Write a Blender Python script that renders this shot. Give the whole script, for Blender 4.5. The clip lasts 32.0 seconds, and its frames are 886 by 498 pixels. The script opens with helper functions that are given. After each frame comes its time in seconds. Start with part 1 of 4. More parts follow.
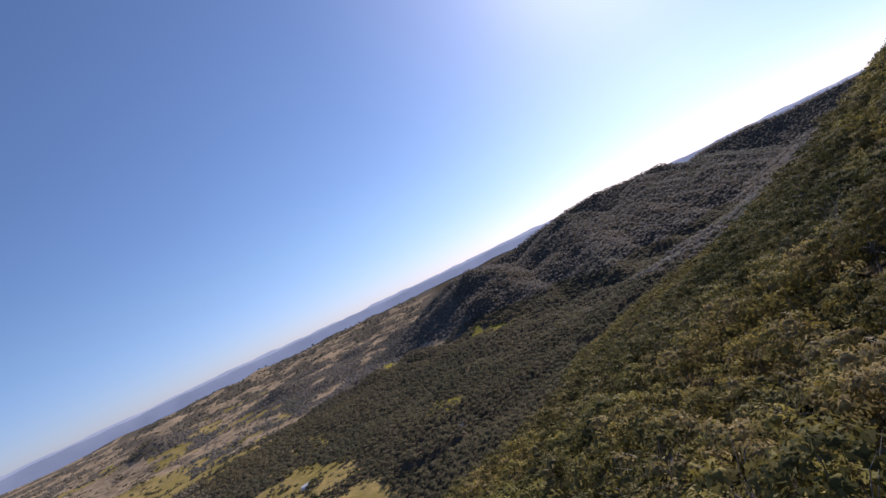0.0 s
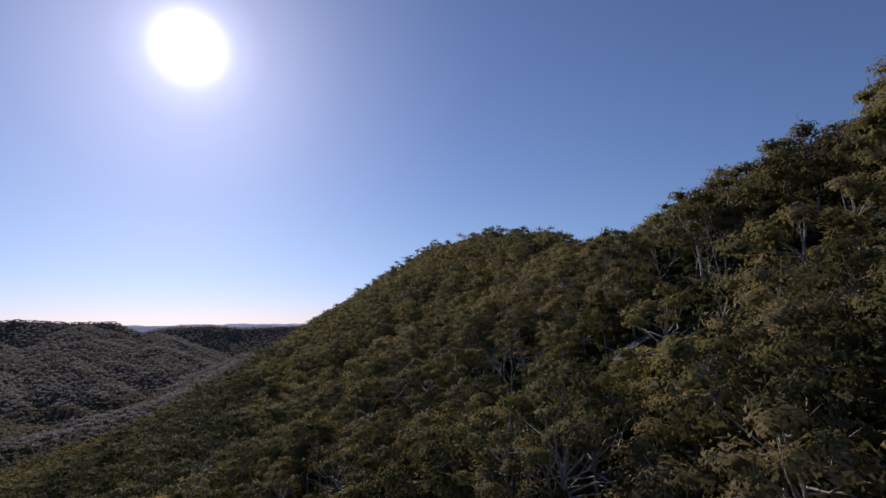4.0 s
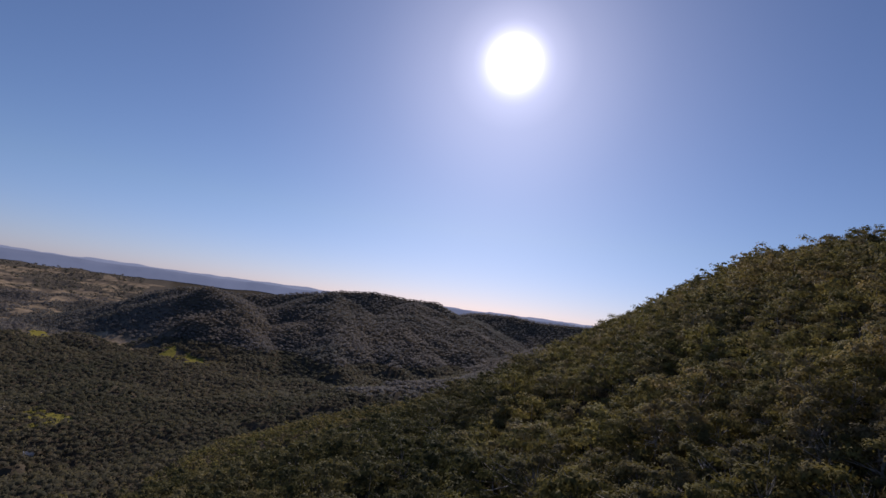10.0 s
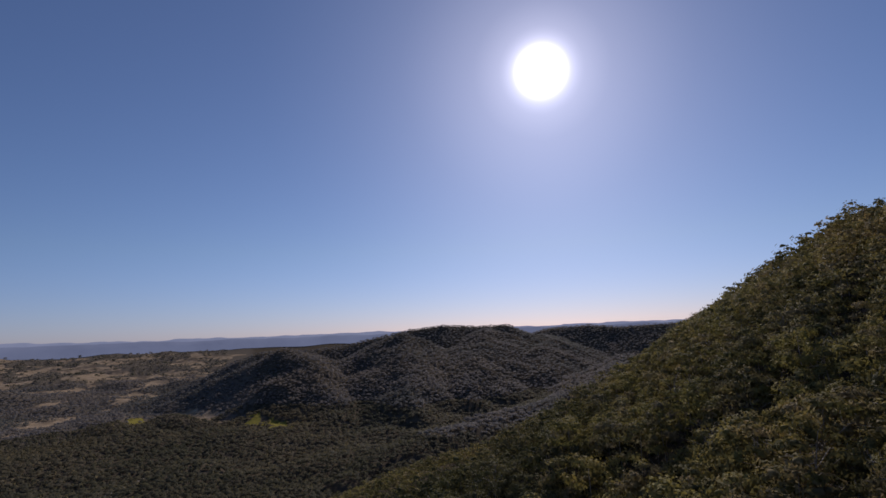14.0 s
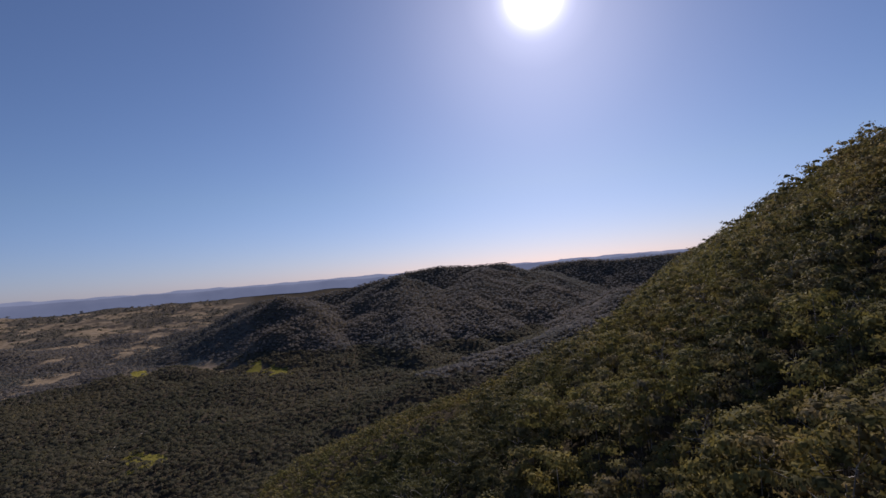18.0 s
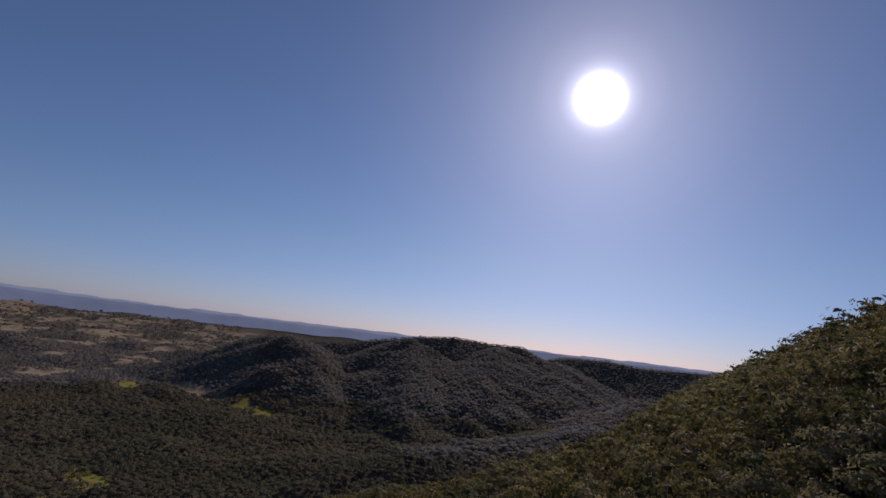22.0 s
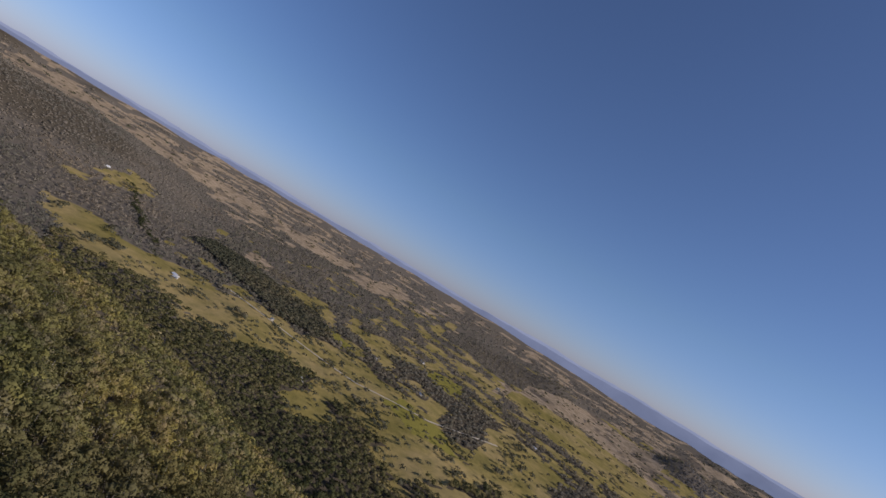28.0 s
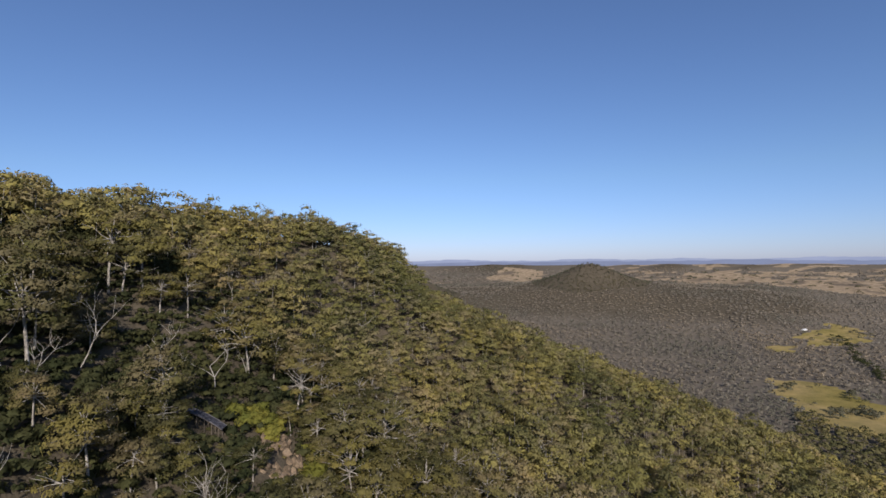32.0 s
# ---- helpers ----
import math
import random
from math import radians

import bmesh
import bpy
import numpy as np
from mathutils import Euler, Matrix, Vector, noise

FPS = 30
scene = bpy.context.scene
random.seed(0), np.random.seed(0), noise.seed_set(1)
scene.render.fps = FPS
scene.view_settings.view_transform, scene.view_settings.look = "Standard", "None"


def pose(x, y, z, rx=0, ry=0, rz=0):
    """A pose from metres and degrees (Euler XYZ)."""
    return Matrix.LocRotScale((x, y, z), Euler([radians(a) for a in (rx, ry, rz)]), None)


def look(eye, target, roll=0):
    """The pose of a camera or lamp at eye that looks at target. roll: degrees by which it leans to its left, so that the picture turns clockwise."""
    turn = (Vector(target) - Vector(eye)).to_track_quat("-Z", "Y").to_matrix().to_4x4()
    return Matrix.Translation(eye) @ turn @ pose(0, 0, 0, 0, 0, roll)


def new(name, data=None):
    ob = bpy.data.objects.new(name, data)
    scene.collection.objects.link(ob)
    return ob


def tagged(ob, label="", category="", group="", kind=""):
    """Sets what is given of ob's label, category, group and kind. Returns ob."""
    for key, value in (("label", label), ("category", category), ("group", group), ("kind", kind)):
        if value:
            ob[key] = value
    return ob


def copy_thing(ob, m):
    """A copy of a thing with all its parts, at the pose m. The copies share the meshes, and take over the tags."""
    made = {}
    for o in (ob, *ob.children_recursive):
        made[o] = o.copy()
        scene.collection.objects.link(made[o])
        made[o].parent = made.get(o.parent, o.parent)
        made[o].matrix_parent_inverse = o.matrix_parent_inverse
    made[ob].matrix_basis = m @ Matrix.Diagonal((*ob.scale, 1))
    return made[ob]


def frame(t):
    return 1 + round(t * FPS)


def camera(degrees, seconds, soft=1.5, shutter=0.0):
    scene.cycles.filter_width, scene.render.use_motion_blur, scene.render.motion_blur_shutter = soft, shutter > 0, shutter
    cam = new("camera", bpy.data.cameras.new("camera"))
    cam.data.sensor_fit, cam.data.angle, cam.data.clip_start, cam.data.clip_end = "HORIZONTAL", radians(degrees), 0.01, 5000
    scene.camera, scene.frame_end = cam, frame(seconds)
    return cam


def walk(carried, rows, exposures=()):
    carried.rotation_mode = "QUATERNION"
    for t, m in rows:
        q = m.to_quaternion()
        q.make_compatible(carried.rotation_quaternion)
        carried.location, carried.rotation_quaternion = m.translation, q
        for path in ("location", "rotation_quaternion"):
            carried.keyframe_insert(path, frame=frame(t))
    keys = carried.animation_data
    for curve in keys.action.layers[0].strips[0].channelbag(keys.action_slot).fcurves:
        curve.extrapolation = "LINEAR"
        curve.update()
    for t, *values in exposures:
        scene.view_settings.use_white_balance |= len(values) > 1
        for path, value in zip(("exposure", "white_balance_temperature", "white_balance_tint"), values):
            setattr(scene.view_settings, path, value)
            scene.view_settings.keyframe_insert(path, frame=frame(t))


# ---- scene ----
import itertools

cam = camera(83.0, 32.0, soft=1.55)
# seconds, eye (metres), heading left of the sun's azimuth, tilt up, lean to the left (degrees)
PATH = [
    (0, -87.0, -98.9, 8.3, 29.29, 2.81, -25.50),
    (0.5, -88.3, -95.1, 8.1, 19.08, 6.25, -24.54),
    (1, -88.9, -91.1, 8.5, 9.45, 8.04, -23.54),
    (1.5, -87.8, -87.3, 9.2, -0.05, 8.21, -21.21),
    (2, -85.6, -83.3, 9.8, -8.11, 6.33, -20.02),
    (2.5, -82.9, -79.5, 10.0, -15.22, 5.42, -15.58),
    (3.5, -78.7, -72.8, 10.4, -27.2, 7.6, -5.6),
    (4.5, -74.1, -65.7, 10.8, -24.59, 10.12, 5.07),
    (5, -70.1, -61.7, 11.8, -16.63, 10.93, 8.75),
    (5.5, -66.5, -57.5, 12.5, -10.94, 9.31, 7.38),
    (6, -63.2, -53.1, 13.4, -8.09, 5.13, 7.83),
    (6.5, -60.4, -47.9, 14.4, -5.49, 5.51, 8.02),
    (7, -57.8, -42.9, 15.2, -1.17, 7.01, 6.14),
    (7.5, -55.5, -38.2, 16.2, 3.74, 7.43, 4.54),
    (8, -53.1, -33.7, 16.8, 5.58, 7.32, 2.17),
    (8.5, -50.7, -29.0, 17.1, 5.82, 4.74, 2.59),
    (9, -48.3, -24.2, 17.1, 3.82, 3.32, 4.58),
    (9.5, -46.2, -19.3, 17.2, 2.36, 5.24, 7.20),
    (10, -44.5, -14.6, 17.4, 5.62, 6.84, 7.62),
    (10.5, -43.3, -9.7, 17.8, 13.24, 5.61, 4.56),
    (11, -41.4, -5.2, 18.0, 20.58, 6.68, 1.72),
    (11.5, -38.8, -0.8, 19.2, 24.14, 7.57, 1.97),
    (12, -36.0, 3.5, 20.8, 20.90, 8.83, 2.22),
    (12.5, -33.4, 7.6, 22.5, 15.26, 10.88, -0.01),
    (13, -31.1, 11.7, 24.2, 12.60, 10.35, -1.92),
    (13.5, -29.1, 15.7, 25.8, 12.55, 9.70, -2.50),
    (15.5, -26.7, 31.6, 32.1, 11.85, 7.88, 0.29),
    (16, -25.5, 34.8, 33.3, 7.94, 6.45, 0.35),
    (16.5, -24.3, 38.3, 34.3, 7.75, 5.37, -2.29),
    (17, -22.7, 42.4, 34.9, 11.51, 5.12, -4.50),
    (17.5, -20.8, 47.0, 35.2, 14.03, 3.76, -5.64),
    (18, -18.6, 52.1, 35.3, 12.82, 2.50, -4.80),
    (18.5, -16.0, 57.7, 34.9, 7.34, 1.23, -3.92),
    (19, -13.1, 64.2, 34.4, 0.68, 0.22, -1.33),
    (19.5, -10.3, 71.1, 34.1, -4.57, 3.37, 4.58),
    (20, -7.9, 78.1, 34.2, -5.13, 7.40, 3.42),
    (20.5, -5.4, 85.0, 34.6, 3.97, 10.61, 4.97),
    (21, -2.7, 91.8, 35.4, 13.62, 16.55, 5.73),
    (21.5, 0.0, 98.5, 36.5, 18.06, 14.98, 5.92),
    (22, 2.5, 105.1, 37.6, 16.60, 10.31, 6.87),
    (22.5, 4.8, 111.7, 38.8, 9.97, 5.01, 5.99),
    (23, 7.0, 118.1, 39.8, 6.26, 5.16, 4.91),
    (23.5, 9.2, 124.6, 40.6, 7.81, 3.54, 4.27),
    (24, 11.2, 131.1, 41.0, 13.58, 2.60, 5.91),
    (24.5, 13.1, 137.7, 41.3, 20.24, 8.15, 11.33),
    (26.5, 6.4, 167.0, 42.4, 53.46, 9.31, 34.93),
    (27, 2.9, 171.2, 42.0, 66.88, 7.05, 33.38),
    (27.5, -0.9, 174.4, 41.9, 85.55, 2.76, 31.01),
    (28, -4.8, 176.2, 42.3, 101.05, 3.69, 30.78),
    (28.5, -8.7, 176.3, 43.4, 113.25, 6.73, 30.81),
    (29, -12.0, 174.7, 44.6, 123.53, 8.51, 31.16),
    (29.5, -14.5, 171.7, 45.0, 133.18, 5.68, 28.25),
    (30, -16.4, 167.0, 45.0, 145.48, 1.03, 22.56),
    (30.5, -19.3, 159.9, 44.9, 160.70, -2.35, 15.73),
    (31, -22.2, 151.4, 44.5, 171.84, -1.44, 10.26),
    (31.5, -24.8, 143.1, 43.9, 173.72, 0.51, 3.82),
    (32, -28.0, 135.6, 43.2, 169.48, 1.45, -0.50),
]


def heading(x, y, z, yaw, pitch, roll):
    a, b = radians(yaw), radians(pitch)
    way = Vector((-math.sin(a) * math.cos(b), math.cos(a) * math.cos(b), math.sin(b)))
    return look((x, y, z), Vector((x, y, z)) + 10 * way, roll)


walk(cam, [(t, heading(*row)) for t, *row in PATH],
     exposures=[(0, 0.37, 6200, 20), (1, 0.15, 6100, 20), (2, -0.1, 6250, 20), (5, -0.15, 6200, 22), (9, -0.45, 6200, 22), (10, -0.32, 6200, 22), (12, -0.42, 6200, 22), (17, -0.58, 6200, 22), (19, -0.2, 6200, 22), (20, -0.25, 6200, 22), (21, -0.3, 6200, 22), (22, -0.68, 6200, 22), (24.5, -0.42, 6200, 22),
                (27, -0.45, 6200, 20), (28, -0.1, 6150, 18), (29, 0.05, 6100, 16), (30, 0.05, 6150, 15), (32, 0.28, 6250, 14)])

# ---- sky and sun: the sun stands at +y ----
SUN_UP = radians(27.9)
world = bpy.data.worlds.new("sky")
scene.world = world
world.use_nodes = True
nt = world.node_tree
nt.nodes.clear()
n_out = nt.nodes.new("ShaderNodeOutputWorld")
n_bg = nt.nodes.new("ShaderNodeBackground")
n_sky = nt.nodes.new("ShaderNodeTexSky")
n_sky.sky_type = "NISHITA"
n_sky.sun_disc = False
n_sky.sun_elevation = SUN_UP
n_sky.sun_rotation = 0.0
n_sky.altitude = 300
n_sky.air_density = 1.0
n_sky.dust_density = 0.33
n_sky.ozone_density = 5.0
n_bg.inputs["Strength"].default_value = 0.085
# the bright haze round the sun itself
n_tc = nt.nodes.new("ShaderNodeTexCoord")
n_nrm = nt.nodes.new("ShaderNodeVectorMath")
n_nrm.operation = "NORMALIZE"
n_dot = nt.nodes.new("ShaderNodeVectorMath")
n_dot.operation = "DOT_PRODUCT"
n_dot.inputs[1].default_value = (0, math.cos(SUN_UP), math.sin(SUN_UP))
n_ac = nt.nodes.new("ShaderNodeMath")
n_ac.operation = "ARCCOSINE"
n_glow = nt.nodes.new("ShaderNodeValToRGB")
ramp = n_glow.color_ramp
ramp.interpolation = "B_SPLINE"
n_sc = nt.nodes.new("ShaderNodeMath")
n_sc.operation = "MULTIPLY"
n_sc.inputs[1].default_value = 1 / radians(30)
ramp.elements[0].position, ramp.elements[0].color = 0.0, (1, 1, 1, 1)
ramp.elements[1].position, ramp.elements[1].color = 1.0, (0, 0, 0, 1)
for p, c in ((0.045, 0.9), (0.075, 0.40), (0.105, 0.13), (0.15, 0.066), (0.24, 0.032), (0.5, 0.010)):
    e = ramp.elements.new(p)
    e.color = (c, c, c, 1)
n_mul = nt.nodes.new("ShaderNodeVectorMath")
n_mul.operation = "SCALE"
n_mul.inputs["Scale"].default_value = 50.0
n_add = nt.nodes.new("ShaderNodeVectorMath")
n_add.operation = "ADD"
L = nt.links.new
L(n_tc.outputs["Generated"], n_nrm.inputs[0])
L(n_nrm.outputs[0], n_dot.inputs[0])
L(n_dot.outputs["Value"], n_ac.inputs[0])
L(n_ac.outputs[0], n_sc.inputs[0])
L(n_sc.outputs[0], n_glow.inputs[0])
L(n_glow.outputs["Color"], n_mul.inputs[0])
L(n_sky.outputs[0], n_add.inputs[0])
L(n_mul.outputs[0], n_add.inputs[1])
n_hue = nt.nodes.new("ShaderNodeVectorMath")
n_hue.operation = "MULTIPLY"
n_hue.inputs[1].default_value = (1.02, 0.985, 1.04)
L(n_add.outputs[0], n_hue.inputs[0])
# paler, cooler air low over the horizon
n_sep = nt.nodes.new("ShaderNodeSeparateXYZ")
L(n_nrm.outputs[0], n_sep.inputs[0])
n_low = nt.nodes.new("ShaderNodeValToRGB")
n_low.color_ramp.elements[0].position, n_low.color_ramp.elements[0].color = 0.0, (0.87, 0.89, 1.14, 1)
n_low.color_ramp.elements[1].position, n_low.color_ramp.elements[1].color = 0.16, (1, 1, 1, 1)
L(n_sep.outputs["Z"], n_low.inputs[0])
n_air = nt.nodes.new("ShaderNodeVectorMath")
n_air.operation = "MULTIPLY"
L(n_hue.outputs[0], n_air.inputs[0])
L(n_low.outputs["Color"], n_air.inputs[1])
# a deeper blue away from the sun
n_half = nt.nodes.new("ShaderNodeMath")
n_half.operation = "MULTIPLY"
n_half.inputs[1].default_value = 1 / math.pi
L(n_ac.outputs[0], n_half.inputs[0])
n_deep = nt.nodes.new("ShaderNodeValToRGB")
n_deep.color_ramp.elements[0].position, n_deep.color_ramp.elements[0].color = 0.22, (0.994, 1.01, 0.988, 1)
n_deep.color_ramp.elements[1].position, n_deep.color_ramp.elements[1].color = 0.6, (0.92, 0.97, 1.0, 1)
L(n_half.outputs[0], n_deep.inputs[0])
n_far = nt.nodes.new("ShaderNodeVectorMath")
n_far.operation = "MULTIPLY"
L(n_air.outputs[0], n_far.inputs[0])
L(n_deep.outputs["Color"], n_far.inputs[1])
L(n_far.outputs[0], n_bg.inputs["Color"])
L(n_bg.outputs[0], n_out.inputs[0])

sun = bpy.data.lights.new("sun", "SUN")
sun.energy, sun.angle, sun.color = 4.4, radians(0.6), (1.0, 0.93, 0.82)
sun_ob = new("sun", sun)
sun_ob.matrix_world = look((0, 900 * math.cos(SUN_UP), 900 * math.sin(SUN_UP)), (0, 0, 0))


# ---- materials ----
def material(name, rough=0.8):
    m = bpy.data.materials.new(name)
    m.use_nodes = True
    b = m.node_tree.nodes["Principled BSDF"]
    b.inputs["Roughness"].default_value = rough
    b.inputs["Specular IOR Level"].default_value = 0.25
    return m, m.node_tree, b


def noise_node(t, scale, detail=4.0, rough=0.6, where=None):
    n = t.nodes.new("ShaderNodeTexNoise")
    n.inputs["Scale"].default_value = scale
    n.inputs["Detail"].default_value = detail
    n.inputs["Roughness"].default_value = rough
    if where is None:
        g = t.nodes.new("ShaderNodeNewGeometry")
        where = g.outputs["Position"]
    t.links.new(where, n.inputs["Vector"])
    return n


def ramp_node(t, fac, stops):
    r = t.nodes.new("ShaderNodeValToRGB")
    els = r.color_ramp.elements
    els[0].position, els[0].color = stops[0][0], (*stops[0][1], 1)
    els[1].position, els[1].color = stops[-1][0], (*stops[-1][1], 1)
    for p, c in stops[1:-1]:
        els.new(p).color = (*c, 1)
    t.links.new(fac, r.inputs[0])
    return r.outputs["Color"]


def mix_node(t, fac, a, b, kind="MIX"):
    m = t.nodes.new("ShaderNodeMix")
    m.data_type, m.blend_type = "RGBA", kind
    for sock, v in (("Factor_Float", fac), ("A_Color", a), ("B_Color", b)):
        s = next(i for i in m.inputs if i.identifier == sock)
        if isinstance(v, (int, float)):
            s.default_value = v
        elif isinstance(v, tuple):
            s.default_value = (*v, 1)
        else:
            t.links.new(v, s)
    return next(o for o in m.outputs if o.identifier == "Result_Color")


def bump_node(t, b, height, strength, dist):
    n = t.nodes.new("ShaderNodeBump")
    n.inputs["Strength"].default_value = strength
    n.inputs["Distance"].default_value = dist
    t.links.new(height, n.inputs["Height"])
    t.links.new(n.outputs[0], b.inputs["Normal"])


def leaf_material(name, stops, patch, trans=0.42, per_object=False, vary=0.15, gloss=0.035, spread=0.25):
    """Leaves: colour changes from tree to tree, drifts over the slope and from leaf to leaf, and light shines through."""
    m, t, b = material(name, 0.75)
    b.inputs["Specular IOR Level"].default_value = gloss
    drift = noise_node(t, patch, 2.0, 0.5)
    wide = noise_node(t, patch * 0.16, 3.0, 0.6)
    geo = t.nodes.new("ShaderNodeNewGeometry")
    mid = t.nodes.new("ShaderNodeMath")
    mid.operation = "MULTIPLY_ADD"
    mid.inputs[1].default_value = 0.52
    if per_object:
        t.links.new(t.nodes.new("ShaderNodeObjectInfo").outputs["Random"], mid.inputs[0])
    else:
        at = t.nodes.new("ShaderNodeAttribute")
        at.attribute_name = "tree"
        t.links.new(at.outputs["Fac"], mid.inputs[0])
    low = t.nodes.new("ShaderNodeMath")
    low.operation = "MULTIPLY_ADD"
    low.inputs[1].default_value, low.inputs[2].default_value = 0.7, -0.10
    t.links.new(drift.outputs["Fac"], low.inputs[0])
    t.links.new(low.outputs[0], mid.inputs[2])
    base = ramp_node(t, mid.outputs[0], stops)
    base = mix_node(t, 1.0, base, ramp_node(t, wide.outputs["Fac"], [(0.35, (0.74, 0.80, 0.78)), (0.5, (1.0, 1.0, 1.0)), (0.65, (1.14, 1.07, 0.97))]), "MULTIPLY")
    own = ramp_node(t, mid.inputs[0].links[0].from_socket, [(0.0, (1.0, 1.0, 1.0)), (0.12, (0.72, 0.75, 0.72)), (0.3, (1.08, 1.08, 1.05)), (0.55, (0.86, 0.88, 0.9)), (0.8, (1.2, 1.16, 1.08)), (1.0, (0.9, 0.9, 0.92))])
    base = mix_node(t, spread, base, own, "MULTIPLY")
    isl = ramp_node(t, geo.outputs["Random Per Island"], [(0.0, (1 - vary,) * 3), (0.7, (1.0, 1.0, 1.0)), (1.0, (1 + vary, 1 + vary, 1 + vary * 0.7))])
    col = mix_node(t, 1.0, base, isl, "MULTIPLY")
    t.links.new(col, b.inputs["Base Color"])
    tr = t.nodes.new("ShaderNodeBsdfTranslucent")
    warm = mix_node(t, 1.0, col, (1.10, 1.06, 0.90), "MULTIPLY")
    t.links.new(warm, tr.inputs["Color"])
    mx = t.nodes.new("ShaderNodeMixShader")
    mx.inputs[0].default_value = trans
    t.links.new(b.outputs[0], mx.inputs[1])
    t.links.new(tr.outputs[0], mx.inputs[2])
    t.links.new(mx.outputs[0], t.nodes["Material Output"].inputs["Surface"])
    return m


GUM = [(0.18, (0.110, 0.110, 0.056)), (0.34, (0.190, 0.178, 0.080)), (0.48, (0.262, 0.238, 0.084)), (0.60, (0.238, 0.206, 0.128)),
       (0.72, (0.180, 0.178, 0.070)), (0.84, (0.270, 0.236, 0.136))]
M_LEAF = leaf_material("gum leaves", [(p, (r * 1.05, g * 0.99, b * 0.92)) for p, (r, g, b) in GUM], 0.07, 0.33, spread=1.0)
# same palette cut down: shade round the launch is put into the colour
M_LEAF_TREE = leaf_material("gum leaves darkened round the launch", [(p, (r * 0.73, g * 0.69, b * 0.63)) for p, (r, g, b) in GUM], 0.1, 0.35, per_object=True, spread=1.0)
# shade of the gaps between crowns is put into this dark green
M_LEAF_SHADE = leaf_material("dark leaves toned for shade", [(0.3, (0.050, 0.056, 0.026)), (0.7, (0.080, 0.082, 0.036))], 0.2)
M_LEAF_LIME = leaf_material("lime green shrub leaves", [(0.3, (0.17, 0.175, 0.04)), (0.7, (0.25, 0.23, 0.05))], 0.3, per_object=True)
# grey brown woods, kept paler than the western ones to stand for haze
M_LEAF_GREY = leaf_material("grey brown winter woodland leaves paled for haze", [(0.2, (0.170, 0.148, 0.112)), (0.5, (0.215, 0.184, 0.142)), (0.8, (0.250, 0.214, 0.168))], 0.012, 0.15, vary=0.08)
M_LEAF_PLAIN = leaf_material("dark grey green woodland leaves", [(0.2, (0.115, 0.103, 0.075)), (0.5, (0.155, 0.136, 0.098)), (0.8, (0.195, 0.168, 0.125))], 0.012, 0.15, vary=0.08)
M_LEAF_FOOT = leaf_material("brown green foothill leaves", [(0.2, (0.096, 0.094, 0.042)), (0.5, (0.140, 0.128, 0.056)), (0.8, (0.176, 0.154, 0.078))], 0.02, 0.3, vary=0.12, spread=0.8)
M_LEAF_BELT = leaf_material("dark leaves of tree belts", [(0.2, (0.085, 0.084, 0.054)), (0.5, (0.120, 0.112, 0.070)), (0.8, (0.155, 0.136, 0.090))], 0.015, 0.25, vary=0.08)
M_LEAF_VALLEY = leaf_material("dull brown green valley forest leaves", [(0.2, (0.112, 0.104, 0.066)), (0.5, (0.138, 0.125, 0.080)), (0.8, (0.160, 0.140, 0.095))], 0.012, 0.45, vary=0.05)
# haze over the far ridge is put into this pale grey
M_LEAF_RIDGE = leaf_material("ridge forest leaves greyed for haze", [(0.2, (0.184, 0.174, 0.164)), (0.5, (0.210, 0.195, 0.184)), (0.8, (0.236, 0.215, 0.203))], 0.012, 0.45, vary=0.05)


def bark_material():
    m, t, b = material("pale gum bark", 0.75)
    n = noise_node(t, 1.4, 6.0)
    t.links.new(ramp_node(t, n.outputs["Fac"], [(0.3, (0.13, 0.11, 0.088)), (0.5, (0.27, 0.24, 0.20)), (0.7, (0.50, 0.46, 0.40))]), b.inputs["Base Color"])
    bump_node(t, b, noise_node(t, 6.0).outputs["Fac"], 0.5, 0.05)
    return m


M_BARK = bark_material()


def plain_material(name, colours, scale, fine, rough=0.9, bump=0.4, depth=0.05, metal=0.0):
    m, t, b = material(name, rough)
    a, c = noise_node(t, scale, 4.0), noise_node(t, fine, 6.0, 0.65)
    k = len(colours) - 1
    col = ramp_node(t, a.outputs["Fac"], [(0.3 + 0.4 * i / max(k, 1), c_) for i, c_ in enumerate(colours)])
    spot = ramp_node(t, c.outputs["Fac"], [(0.3, (0.65, 0.65, 0.65)), (0.7, (1.25, 1.25, 1.25))])
    t.links.new(mix_node(t, 1.0, col, spot, "MULTIPLY"), b.inputs["Base Color"])
    b.inputs["Metallic"].default_value = metal
    bump_node(t, b, c.outputs["Fac"], bump, depth)
    return m


M_ROCK = plain_material("tan weathered rock", [(0.035, 0.027, 0.020), (0.15, 0.108, 0.068), (0.24, 0.172, 0.112), (0.13, 0.105, 0.075)], 0.45, 2.4, bump=0.9, depth=0.2)
M_DECK = plain_material("weathered mottled ramp boards", [(0.020, 0.019, 0.023), (0.050, 0.047, 0.055), (0.16, 0.155, 0.165)], 1.3, 6.0, 0.8, 0.3, 0.01)
M_POST = plain_material("dark timber posts", [(0.08, 0.065, 0.05), (0.15, 0.12, 0.09)], 0.8, 9.0)
M_KERB = plain_material("grey edge boards", [(0.06, 0.057, 0.06), (0.13, 0.125, 0.13)], 0.8, 7.0, 0.9, 0.3, 0.01)
M_ROOF = plain_material("pale metal roof", [(0.62, 0.62, 0.62), (0.75, 0.75, 0.74)], 0.3, 4.0, 0.45, 0.1, 0.01)
M_WALL = plain_material("cream house wall", [(0.55, 0.50, 0.42), (0.66, 0.62, 0.54)], 0.3, 4.0)
